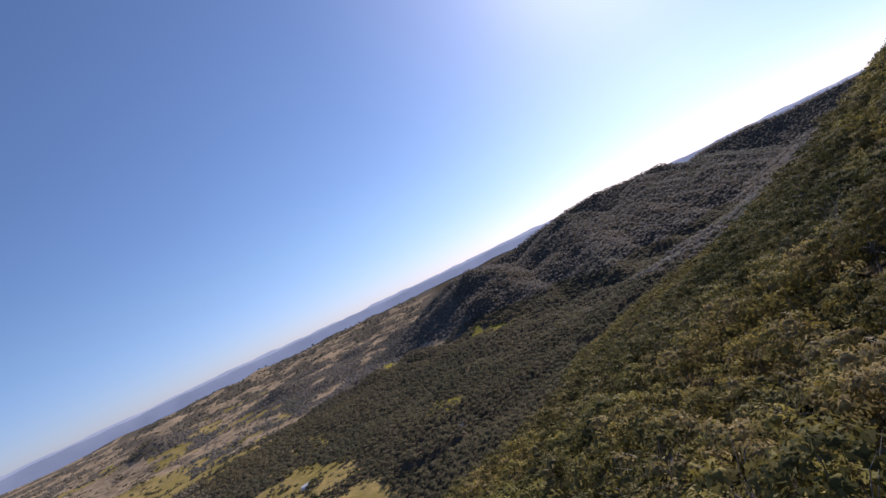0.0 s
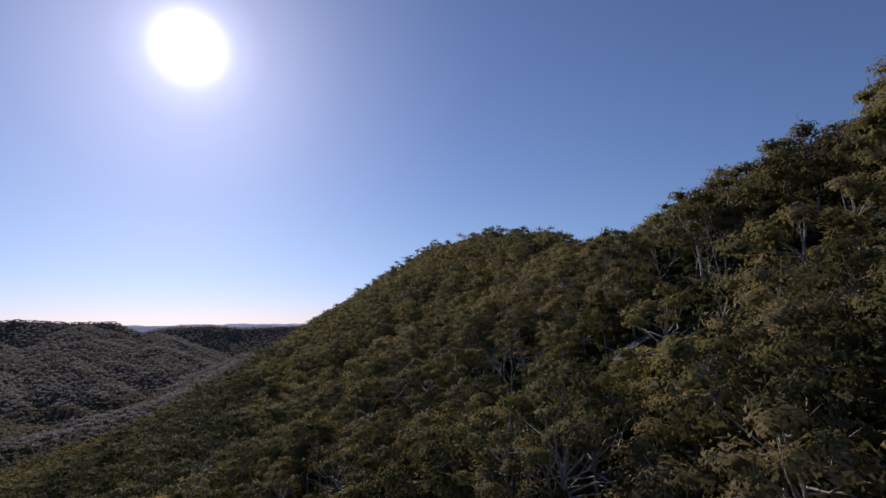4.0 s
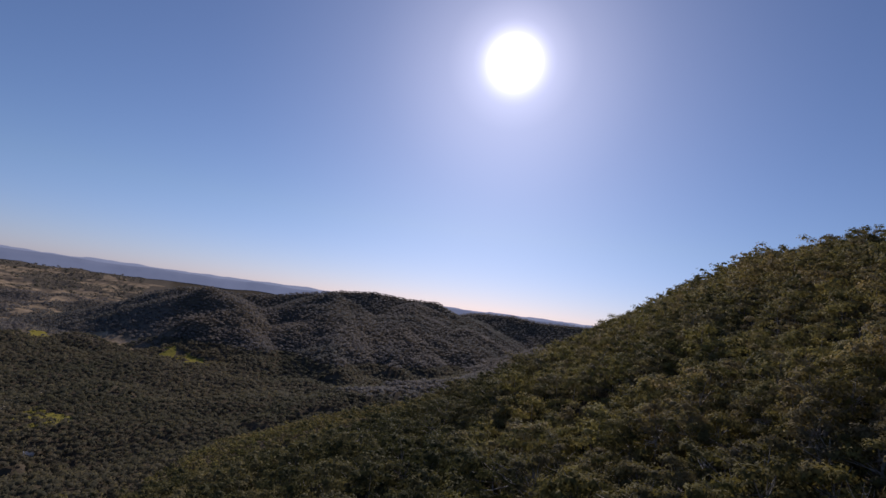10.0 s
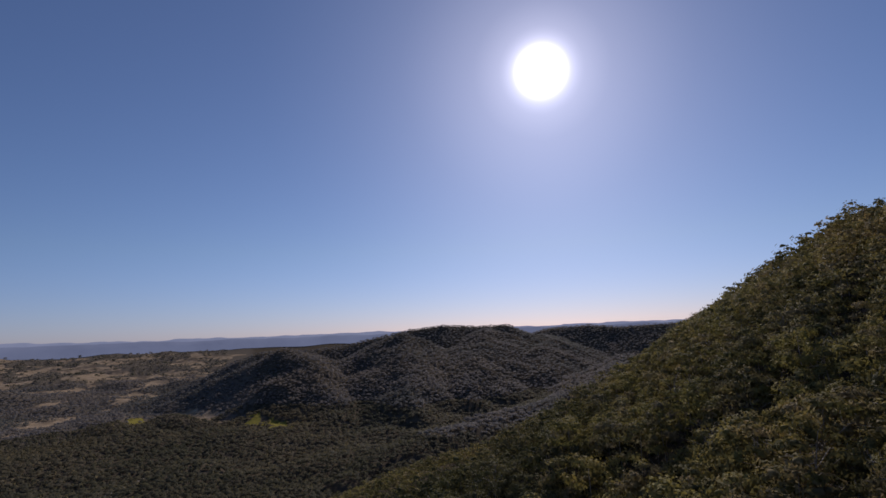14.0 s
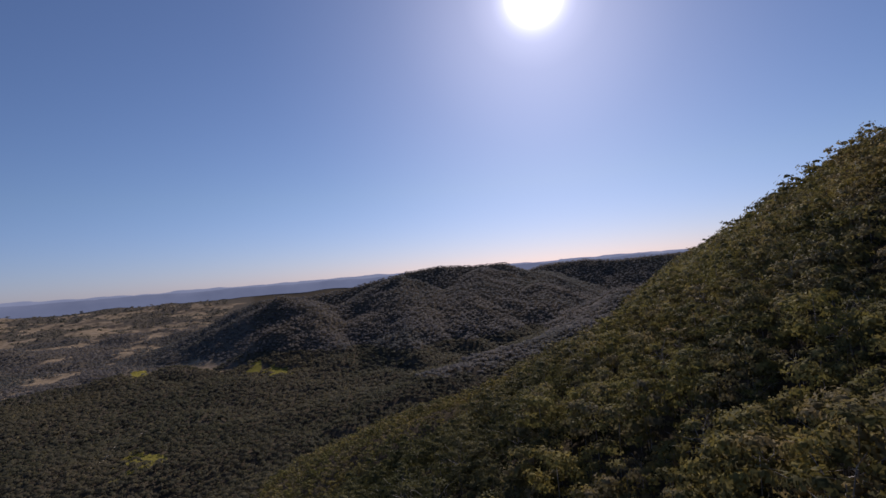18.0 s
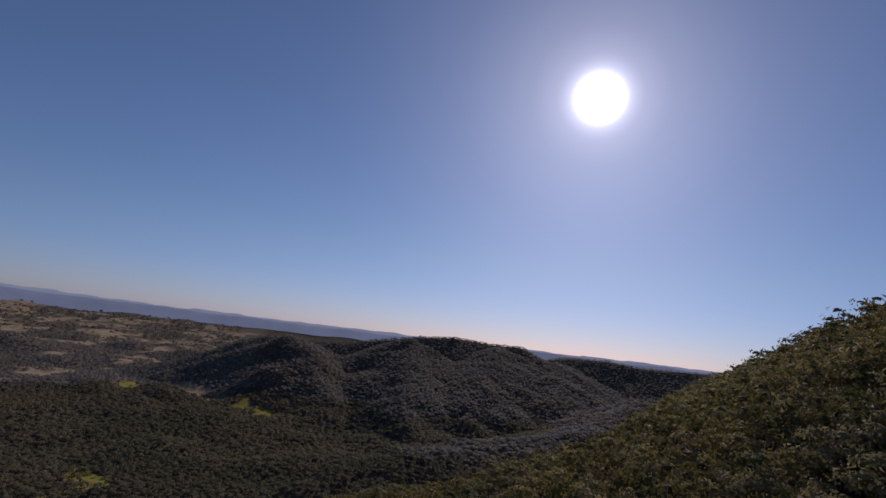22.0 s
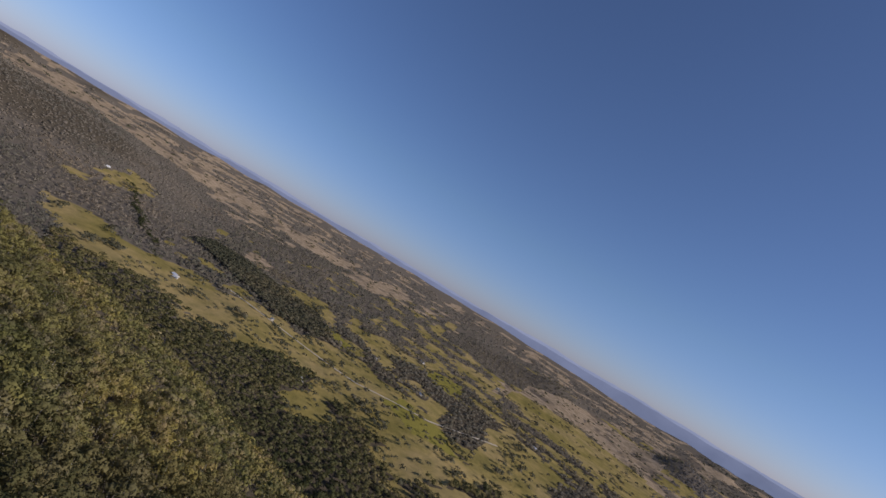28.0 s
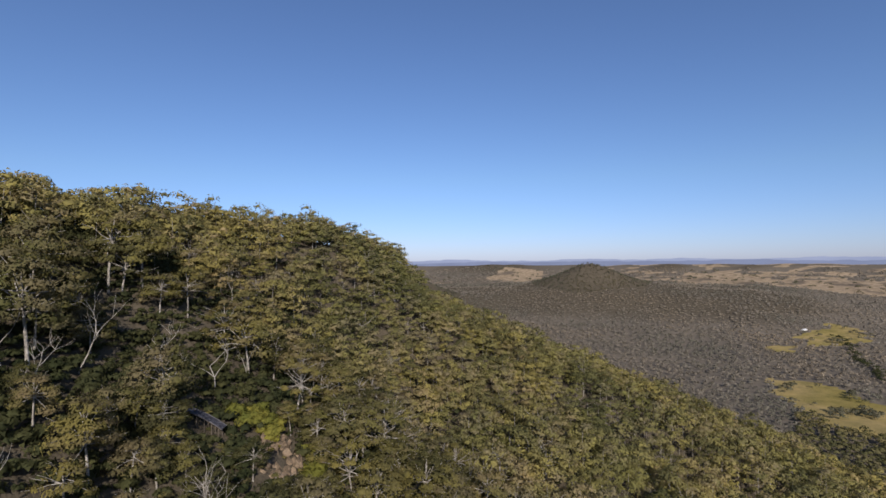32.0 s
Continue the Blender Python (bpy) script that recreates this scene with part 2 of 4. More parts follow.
M_TRACK = plain_material("pale dirt track", [(0.42, 0.36, 0.27), (0.52, 0.46, 0.36)], 0.05, 1.0)


def ground_material():
    """One sheet: dark litter under the woods, grazed pasture, dry fields. The cover map says which is where."""
    m, t, b = material("ground", 1.0)
    b.inputs["Specular IOR Level"].default_value = 0.0
    at = t.nodes.new("ShaderNodeAttribute")
    at.attribute_name = "cover"
    sep = t.nodes.new("ShaderNodeSeparateColor")
    t.links.new(at.outputs["Color"], sep.inputs[0])
    fine, mid, big = noise_node(t, 0.35, 6.0, 0.7), noise_node(t, 0.03, 5.0, 0.6), noise_node(t, 0.005, 3.0)
    litter = mix_node(t, mid.outputs["Fac"], (0.072, 0.059, 0.040), (0.120, 0.098, 0.070))
    open_litter = mix_node(t, mid.outputs["Fac"], (0.115, 0.096, 0.072), (0.185, 0.155, 0.120))
    litter = mix_node(t, at.outputs["Alpha"], litter, open_litter)
    grass = ramp_node(t, big.outputs["Fac"], [(0.35, (0.212, 0.172, 0.056)), (0.5, (0.272, 0.212, 0.080)), (0.62, (0.318, 0.240, 0.108)), (0.75, (0.224, 0.186, 0.058))])
    grass = mix_node(t, 1.0, grass, ramp_node(t, mid.outputs["Fac"], [(0.3, (0.72, 0.75, 0.7)), (0.7, (1.2, 1.15, 1.1))]), "MULTIPLY")
    dry = ramp_node(t, mid.outputs["Fac"], [(0.35, (0.240, 0.178, 0.110)), (0.5, (0.305, 0.229, 0.146)), (0.65, (0.375, 0.286, 0.192))])
    dry = mix_node(t, ramp_node(t, big.outputs["Fac"], [(0.36, (0, 0, 0)), (0.43, (1, 1, 1))]), (0.150, 0.118, 0.086), dry)
    lime = mix_node(t, fine.outputs["Fac"], (0.190, 0.168, 0.036), (0.245, 0.205, 0.052))

    def edge(chan):
        j = t.nodes.new("ShaderNodeMath")
        j.operation = "MULTIPLY_ADD"
        j.inputs[1].default_value = 0.5
        t.links.new(mid.outputs["Fac"], j.inputs[0])
        t.links.new(sep.outputs[chan], j.inputs[2])
        return ramp_node(t, j.outputs[0], [(0.70, (0, 0, 0)), (0.80, (1, 1, 1))])

    col = mix_node(t, edge("Red"), litter, grass)
    col = mix_node(t, edge("Green"), col, dry)
    col = mix_node(t, edge("Blue"), col, lime)
    t.links.new(col, b.inputs["Base Color"])
    lumps = noise_node(t, 0.11, 3.0, 0.6)
    both = mix_node(t, 0.35, lumps.outputs["Fac"], fine.outputs["Fac"])
    bump_node(t, b, both, 0.6, 4.0)
    return m


M_GROUND = ground_material()

# ---- the lie of the land ----
AX = radians(10)  # the hill's contours run 10 degrees east of the sun's azimuth
FLOOR = -244.0
CANOPY = 16.8


def uv(x, y):
    return math.cos(AX) * x - math.sin(AX) * y, math.sin(AX) * x + math.cos(AX) * y


def soft_noise(x, y, size, seed):
    """Smooth noise between about -1 and 1 with bumps of that size, as a sum of turned waves."""
    rng = np.random.RandomState(seed)
    out = np.zeros_like(x, dtype=float)
    for k in range(7):
        a, ph = rng.uniform(0, 2 * np.pi), rng.uniform(0, 2 * np.pi, 2)
        w = 2 * np.pi / (size * rng.uniform(0.7, 1.9))
        out += np.sin(w * (x * np.cos(a) + y * np.sin(a)) + ph[0] + 1.3 * np.sin(0.6 * w * (y * np.cos(a) - x * np.sin(a)) + ph[1]))
    return out / 4.2


# the hill, by stations along it: v, crest u, crest z, z at u = -40, foot-break u, foot-break z (tree tops)
HILL = np.array([
    (-560, -60, -236, -238, -420, -240), (-430, -50, -120, -125, -420, -200), (-320, -40, 0, -2, -410, -150), (-260, -24, 56, 22, -405, -134), (-205, -8, 69, 30, -400, -122), (-160, 12, 73, 24, -380, -118),
    (-110, 50, 75, 0, -350, -112), (-40, 82, 78, -10, -330, -108), (20, 98, 72, -8, -315, -104), (60, 102, 68, -8, -300, -102),
    (100, 104, 63, -8, -288, -100), (160, 104, 61, -6, -262, -96), (228, 104, 77, 8, -240, -94), (292, 102, 91, 14, -215, -94),
    (372, 83, 93, 5, -196, -94), (410, 73, 92, 0, -188, -93), (480, 57, 78, -1, -176, -92), (525, 46, 62, 0, -170, -92),
    (600, 38, 54, 0, -163, -92), (720, 28, 50, 0, -155, -96), (860, 12, 38, 0, -150, -110),
    (960, -10, 10, -20, -160, -150), (1060, -30, -60, -70, -200, -190), (1200, -40, -190, -195, -240, -225)], float)

# the far ridge: azimuth (degrees), distance, height
RIDGE = np.array([(-41, 2120, -215), (-37.5, 2180, -150), (-34.8, 2250, -50), (-33, 2300, -26), (-28, 2400, -28), (-24.7, 2480, -18), (-20, 2550, 22),
                  (-17, 2600, 46), (-13.6, 2650, 63), (-9.5, 2700, 51), (-6.6, 2720, 54), (-4.9, 2800, 17), (-4, 2900, -4), (-1.8, 3000, 26), (2.4, 3050, 37),
                  (5.6, 3100, 20), (11.7, 3150, 34), (20, 3200, 40), (32, 3300, 14)], float)
RIDGE[:, 2] = 19 + (RIDGE[:, 2] - 19) * (RIDGE[:, 1] + 330) / RIDGE[:, 1]
RIDGE[:, 1] += 330
RX, RY = RIDGE[:, 1] * np.sin(np.radians(RIDGE[:, 0])), RIDGE[:, 1] * np.cos(np.radians(RIDGE[:, 0]))
# lone hills on the plain: azimuth, distance, top, half width
KNOLLS = [(-151.6, 2950, 24, 640), (-143.8, 4450, 8, 420), (-136.3, 4450, 4, 260), (-130, 4400, -14, 240), (-163, 4500, 14, 900),
          (-172, 2500, -40, 500), (168, 2300, 0, 700), (-66, 3300, -110, 420), (-54, 3000, -150, 380), (-80, 3500, -120, 500)]


# spurs as crest lines of x, y, height: two that run out from the near hill into the valley, and those on the far ridge's face
SPUR_NEAR = [(-20, 580, -40), (-130, 605, -100), (-240, 622, -150), (-400, 645, -205), (-540, 658, -244)]
SPURS = [
    ([(-520, 735, -248), (-430, 870, -220), (-373, 990, -210), (-310, 1130, -194), (-235, 1250, -186), (-60, 1500, -178), (80, 1700, -150), (220, 2000, -90)], 0.34),
    ([(-1200, 2080, -22), (-1020, 1900, -95), (-850, 1720, -165), (-720, 1500, -212), (-640, 1330, -240)], 0.42),
    ([(-800, 2420, 25), (-650, 2020, -80), (-540, 1720, -150), (-450, 1480, -205), (-400, 1320, -240)], 0.42),
    ([(-430, 2800, 34), (-400, 2300, -60), (-370, 1950, -130), (-330, 1700, -195)], 0.40),
    ([(-130, 3000, -10), (-120, 2500, -70), (-90, 2150, -140)], 0.40),
    ([(-1560, 1500, -214), (-1330, 1330, -222), (-1130, 1180, -232)], 0.20),
    ([(-800, 600, -246), (-660, 560, -230), (-520, 480, -240)], 0.22)]


def crest_line(x, y, pts, fall):
    """Height of a rounded spur with that crest and that fall to both sides."""
    top = np.full_like(x, -999.0)
    for (ax, ay, az), (bx, by, bz) in zip(pts, pts[1:]):
        ex, ey = bx - ax, by - ay
        s = np.clip(((x - ax) * ex + (y - ay) * ey) / (ex * ex + ey * ey), 0, 1)
        d = np.hypot(x - ax - s * ex, y - ay - s * ey)
        top = np.maximum(top, az + s * (bz - az) - fall * (np.sqrt(d * d + 900) - 30))
    return top


def hill_top(x, y):
    """Tree-top height of the near hill."""
    u, v = uv(x, y)
    u = u + 6 * soft_noise(x, y, 90, 3)
    st = [np.interp(v, HILL[:, 0], HILL[:, k]) for k in range(1, 6)]
    uc, zc, zm, ub, zb = st
    z = np.where(u > uc, zc - 0.02 * (u - uc) - 0.0004 * (u - uc) ** 2,
        np.where(u > -40, zm + (zc - zm) * (u + 40) / np.maximum(uc + 40, 25),
        np.where(u > ub, zm + (zb - zm) * ((-40 - u) / np.maximum(-40 - ub, 1)),
                 zb - 0.5 * (ub - u))))
    z = np.where((uc < -15) & (u > uc) & (u <= -40), zc, z)
    z = np.maximum(z, crest_line(x, y, SPUR_NEAR, 0.42))
    return np.maximum(z, FLOOR)


def rise(r, az):
    """How far the country rises towards its rim; in the south a broad wooded swell lies before the lone hill."""
    out = np.interp(r, [0, 2300, 3000, 3500, 4000, 4400, 4800], [0, 0, 28, 72, 118, 168, 215]) * (1 + 0.2 * np.clip((-72 - az) / 20, 0, 1))
    south = np.clip((-122 - az) / 14, 0, 1) + (az > 100)
    return out + south * np.interp(r, [1750, 2200, 2600, 2900, 3300, 3700, 4400], [0, 45, 80, 93, 60, 30, 0])


def ground(x, y):
    x, y = np.asarray(x, float), np.asarray(y, float)
    r = np.hypot(x, y)
    z = np.zeros_like(r)
    for dx, dy in ((0, 0), (14, 0), (-14, 0), (0, 14), (0, -14)):
        z += hill_top(x + dx, y + dy) / 5
    z = z + 2.2 * soft_noise(x, y, 46, 5) * np.clip((z - FLOOR) / 60, 0, 1)
    # the far ridge, with spurs and gullies on its face
    best, away = np.full_like(r, -400.0), np.full_like(r, 9e3)
    for i in range(len(RX) - 1):
        ex, ey = RX[i + 1] - RX[i], RY[i + 1] - RY[i]
        s = np.clip(((x - RX[i]) * ex + (y - RY[i]) * ey) / (ex * ex + ey * ey), 0, 1)
        d = np.hypot(x - RX[i] - s * ex, y - RY[i] - s * ey)
        away = np.minimum(away, d)
        best = np.maximum(best, RIDGE[i, 2] + s * (RIDGE[i + 1, 2] - RIDGE[i, 2]) - 0.50 * np.maximum(d - 20, 0) + 0.00015 * np.minimum(d, 1300) ** 2)
    az = np.degrees(np.arctan2(x, y))
    spur = 34 * (np.abs(np.sin(np.radians(az * 17 + r * 0.035 + 22 * soft_noise(x, y, 700, 8)))) - 0.62) + 8 * soft_noise(x, y, 170, 9)
    depth = np.clip((best + 235) / 60, 0, 1) * np.clip((away - 40) / 260, 0, 1)
    far = best + spur * depth - 9
    wx, wy = x + 26 * soft_noise(x, y, 300, 14), y + 26 * soft_noise(x, y, 300, 15)
    for pts, fall in SPURS:
        far = np.maximum(far, crest_line(wx, wy, pts, fall) + 5 * soft_noise(x, y, 130, 16))
    z = np.maximum(z, far)
    # the plain, gently rolling, rising to the rim of the country far out, and lone hills with long skirts on it
    plain = FLOOR + 7 * soft_noise(x, y, 420, 11) + rise(r, az)
    for a, d, top, half in KNOLLS:
        q = np.hypot(x - d * math.sin(radians(a)), y - d * math.cos(radians(a))) / half
        z = np.maximum(z, plain - 8 + (top - plain + 8) / (1 + (3 * q) ** 2) * np.clip(2 - q, 0, 1))
    plain = plain + 13 * (soft_noise(x, y, 380, 17) + 0.4 * soft_noise(x, y, 150, 18)) * np.clip((az + 74) / 8, 0, 1) * np.clip((-33 - az) / 4, 0, 1) * np.clip((r - 1500) / 500, 0, 1)
    valley = np.clip((az + 58) / 14, 0, 1) * np.clip((24 - az) / 10, 0, 1) * np.clip((r - 450) / 300, 0, 1) * np.clip((2500 - r) / 500, 0, 1)
    plain = plain + valley * (6 + 12 * soft_noise(x, y, 330, 12) + 6 * soft_noise(x, y, 150, 13))
    z = np.maximum(z, plain) + 2 * np.exp(-np.abs(z - plain) / 8)
    near = np.clip((z - plain) / 20, 0, 1) * (r < 1500) * (z > far + 0.5)
    # the cutting under the launch ramp
    dip = 0.6 * np.exp(-((x - 3) / 10) ** 2 - ((y - 5) / 7) ** 2)
    return z - CANOPY * near - dip


# pastures, dry fields and lime green paddocks, and the woods among them: outlines on the plan
GRASS_WEST = [
    [(-1000, -900), (-1070, -840), (-1050, -670), (-1110, -630), (-1180, -580), (-1140, -480), (-1270, -410), (-1220, -280), (-1330, -210), (-1340, -90),
     (-1230, 0), (-980, -30), (-970, -190), (-850, -260), (-900, -400), (-850, -530), (-840, -665)],
    [(-1530, -1350), (-1650, -1290), (-1590, -1210), (-1450, -1230)], [(-1890, -1540), (-1890, -1410), (-1750, -1310), (-1700, -1370)],
    [(-1350, -1260), (-1430, -1250), (-1340, -1160), (-1280, -1180)], [(-1690, -330), (-1810, -260), (-1660, -90), (-1540, -150)],
    [(-1670, -600), (-1760, -550), (-1770, -400), (-1500, -250), (-1560, -340), (-1550, -460)],
    [(-1720, -330), (-1860, -200), (-1860, -50), (-2120, 30), (-1780, 10), (-1680, -130), (-1610, -220)],
    [(-1600, -1370), (-1760, -1420), (-1780, -1280), (-1590, -1210), (-1530, -1300)],
    [(-2400, 20), (-2540, 160), (-2500, 290), (-2190, 190)]]
GRASS_NORTH = [
    [(-1200, -140), (-1280, -10), (-1200, 160), (-1030, 290), (-870, 200), (-900, 50), (-1000, -40)],
    [(-2670, 210), (-2740, 430), (-2580, 710), (-2450, 920), (-2280, 1050), (-1840, 820), (-1780, 660), (-1940, 530), (-2180, 390)],
    [(-1520, 260), (-1590, 380), (-1490, 490), (-1310, 450), (-1160, 460), (-1110, 580), (-920, 620), (-920, 540), (-940, 430), (-970, 350), (-1180, 260)],
    [(-750, 340), (-800, 390), (-790, 470), (-660, 420), (-630, 370), (-680, 350)],
    [(-1220, 670), (-1100, 650), (-1020, 640), (-920, 600), (-930, 570), (-1000, 560)],
    [(-970, 540), (-890, 540), (-870, 590), (-830, 540), (-890, 500)],
    [(-1310, 800), (-1270, 810), (-1080, 710), (-1130, 720)], [(-1300, 880), (-1200, 860), (-1080, 720), (-1130, 750)]]
DRY = [
    [(-1930, -900), (-1970, -880), (-1930, -770), (-1710, -680), (-1690, -760)],
    [(-2500, -3250), (-2810, -3240), (-2910, -2860), (-2590, -2480), (-2400, -2640), (-2140, -2680)],
    [(-2820, -2720), (-3050, -2460), (-3250, -2070), (-3300, -1730), (-3040, -1500), (-2830, -1720), (-2640, -2040), (-2570, -2390)],
    [(-3360, -1710), (-3340, -1280), (-3560, -980), (-3160, -900), (-2920, -1140), (-3020, -1440)],
    [(-2960, -890), (-3680, -710), (-3430, -480), (-2950, -630)], [(-1020, -3557), (-1380, -4125), (-1680, -3958), (-1434, -3411), (-1237, -3327)],
    [(-2160, 250), (-3100, 470), (-3400, 900), (-3070, 1200), (-2730, 1200), (-2500, 950), (-2760, 700), (-2700, 300)]]
LIME = [
    [(-1490, -320), (-1460, -200), (-1360, -195), (-1400, -270)],
    [(-1140, 10), (-1200, 50), (-1210, 160), (-1100, 200), (-990, 120), (-1040, 70)],
    [(-1910, 20), (-1920, 160), (-1640, 120), (-1680, 30)],
    [(-1095, 1590), (-1030, 1590), (-930, 1450), (-1020, 1450)], [(-1000, 1560), (-920, 1530), (-790, 1390), (-890, 1400)],
    [(-795, 785), (-755, 805), (-660, 725), (-672, 690)], [(-1430, 1440), (-1480, 1570), (-1370, 1470), (-1390, 1400)]]
WOODED = [
    [(-1300, 450), (-1570, 660), (-1610, 880), (-1600, 1050), (-1790, 1570), (-2000, 2280), (-1070, 1170), (-770, 670), (-900, 650), (-1010, 600), (-1080, 510)],
    [(-4170, -220), (-3960, 160), (-3300, 550), (-3600, 980), (-2990, 830), (-2930, 490), (-2740, 170), (-2960, -40)],
    [(-1710, -110), (-2010, -60), (-1700, 90), (-1590, 220), (-1530, 380), (-1300, 320), (-1360, 200), (-1520, 20)]]
# a dark stand along the creek
STAND = [(-1510, -860), (-1650, -880), (-1640, -730), (-1590, -590), (-1540, -370), (-1350, -220), (-1270, -260), (-1240, -370), (-1330, -500), (-1390, -670)]
FIELDS = [(poly, None) for poly in WOODED] + [(poly, 0) for poly in GRASS_WEST + GRASS_NORTH] + [(poly, 1) for poly in DRY] + [(poly, 2) for poly in LIME] + [(STAND, None)]


def inside(x, y, poly):
    hit = np.zeros_like(x, bool)
    for (ax, ay), (bx, by) in zip(poly, poly[1:] + poly[:1]):
        if ay != by:
            hit ^= ((ay > y) != (by > y)) & (x < (bx - ax) * (y - ay) / (by - ay) + ax)
    return hit


def cover(x, y):
    """How much grass, dry field and lime pasture there is at each place."""
    r, az = np.hypot(x, y), np.degrees(np.arctan2(x, y))
    wx, wy = x + 25 * soft_noise(x, y, 160, 21), y + 25 * soft_noise(x, y, 160, 22)
    out = np.zeros((3,) + x.shape)
    west = np.clip((az + 126) / 8, 0, 1) * np.clip((-50 - az) / 10, 0, 1)
    patch = soft_noise(x * 0.8 + 0.6 * y, (y - 0.5 * x) * 1.6, 260, 24) + 0.7 * soft_noise(x, y, 110, 25)
    level = ground(x, y) < FLOOR + 22 + 1.05 * rise(r, az)
    edge_az = -37 + 5 * soft_noise(x, y, 500, 29)
    out[0] = west * (patch > np.interp(az, [-105, -92, -70, -58], [0.75, 0.05, -0.15, 0.1])) * (r > 760) * (r < np.interp(az, [-112, -100], [2400, 3700])) * level
    bands = np.where(az > -68, soft_noise(x, y, 420, 27), soft_noise(az * 45, r * 2.2, 300, 27)) + 0.5 * soft_noise(x, y, 140, 28)
    start = np.interp(az, [-168, -126, -118, -108, -72, -62, -36], [3380, 3380, 2700, 3150, 3050, 1900, 1900])
    out[1] = (r > start) * level * (bands > np.interp(az, [-152, -147, -126, -112, -95, -75, -66], [0.9, 0.0, -0.1, 0.35, 0.42, 0.15, 0.12])) * (az < edge_az)
    for a, d, top, half in KNOLLS:
        out[1] *= np.hypot(x - d * math.sin(radians(a)), y - d * math.cos(radians(a))) > 0.62 * half
    for poly, kind in FIELDS:
        i = inside(wx, wy, poly)
        out[:, i] = 0
        if kind is not None:
            out[kind][i] = 1
    return out


# one sheet of ground out to the rim, finer close by
ANG = 560
radii = np.concatenate([np.linspace(0, 380, 64)[1:], 380 * (4780 / 380) ** np.linspace(0, 1, 170)[1:]])
th = np.linspace(0, 2 * np.pi, ANG, endpoint=False)
gx, gy = radii[:, None] * np.sin(th), radii[:, None] * np.cos(th)
gz = ground(gx, gy)
gc = cover(gx, gy)
nr = len(radii)
verts = np.concatenate([np.stack([gx, gy, gz], -1).reshape(-1, 3), [[0, 0, float(ground(0.0, 0.0))]]])
i, j = np.meshgrid(np.arange(nr - 1), np.arange(ANG), indexing="ij")
quads = np.stack([i * ANG + j, (i + 1) * ANG + j, (i + 1) * ANG + (j + 1) % ANG, i * ANG + (j + 1) % ANG], -1).reshape(-1, 4)
fan = [(nr * ANG, k, (k + 1) % ANG) for k in range(ANG)]


def mesh_from(name, v, faces_n, corner, mats=(), mat_index=None, smooth=False, normals=None):
    """A mesh from arrays: corners per face and their vertex numbers; normals round off the shading of leaf clumps."""
    me = bpy.data.meshes.new(name)
    me.vertices.add(len(v))
    me.vertices.foreach_set("co", np.ascontiguousarray(v, np.float32).ravel())
    faces_n, corner = np.asarray(faces_n, np.int32), np.asarray(corner, np.int32).ravel()
    me.loops.add(len(corner))
    me.loops.foreach_set("vertex_index", corner)
    me.polygons.add(len(faces_n))
    me.polygons.foreach_set("loop_start", np.concatenate([[0], np.cumsum(faces_n)[:-1]]).astype(np.int32))
    if mat_index is not None:
        me.polygons.foreach_set("material_index", np.asarray(mat_index, np.int32))
    me.polygons.foreach_set("use_smooth", np.full(len(faces_n), smooth))
    for m in mats:
        me.materials.append(m)
    me.update(calc_edges=True)
    if normals is not None:
        at = me.attributes.new("custom_normal", "FLOAT_VECTOR", "POINT")
        at.data.foreach_set("vector", np.ascontiguousarray(normals / np.linalg.norm(normals, axis=1, keepdims=True), np.float32).ravel())
        me.update()
    return me


me = mesh_from("ground", verts, np.concatenate([np.full(len(quads), 4), np.full(ANG, 3)]), np.concatenate([quads.ravel(), np.ravel(fan)]), [M_GROUND], smooth=True)
ca = me.color_attributes.new("cover", "FLOAT_COLOR", "POINT")
cc = np.ones((len(verts), 4), np.float32)
cc[:-1, :3] = gc.reshape(3, -1).T
cc[-1, :3] = 0
g_az = np.degrees(np.arctan2(gx, gy))
cc[:-1, 3] = (np.clip((-95 - g_az) / 15, 0, 1) * np.clip((FLOOR + 60 - gz) / 40, 0, 1) * (gx < 0) + (np.hypot(gx, gy) > 1500) * (gy < -300) * np.clip((FLOOR + 42 + 0.09 * np.clip(np.hypot(gx, gy) - 2300, 0, 3000) - gz) / 22, 0, 1)
                 + (np.hypot(gx, gy) > 1900) * (g_az < -34) * (g_az > -120) * 0.8).clip(0, 1).ravel()
cc[-1, 3] = 0
ca.data.foreach_set("color", cc.ravel())
tagged(new("ground", me), "wooded hills falling to a plain of pasture and dry fields", "terrain", kind="structure")

# the ranges at the rim, their blue haze painted in
aa = np.radians(np.arange(0, 360, 0.3))
deg = np.degrees(aa)


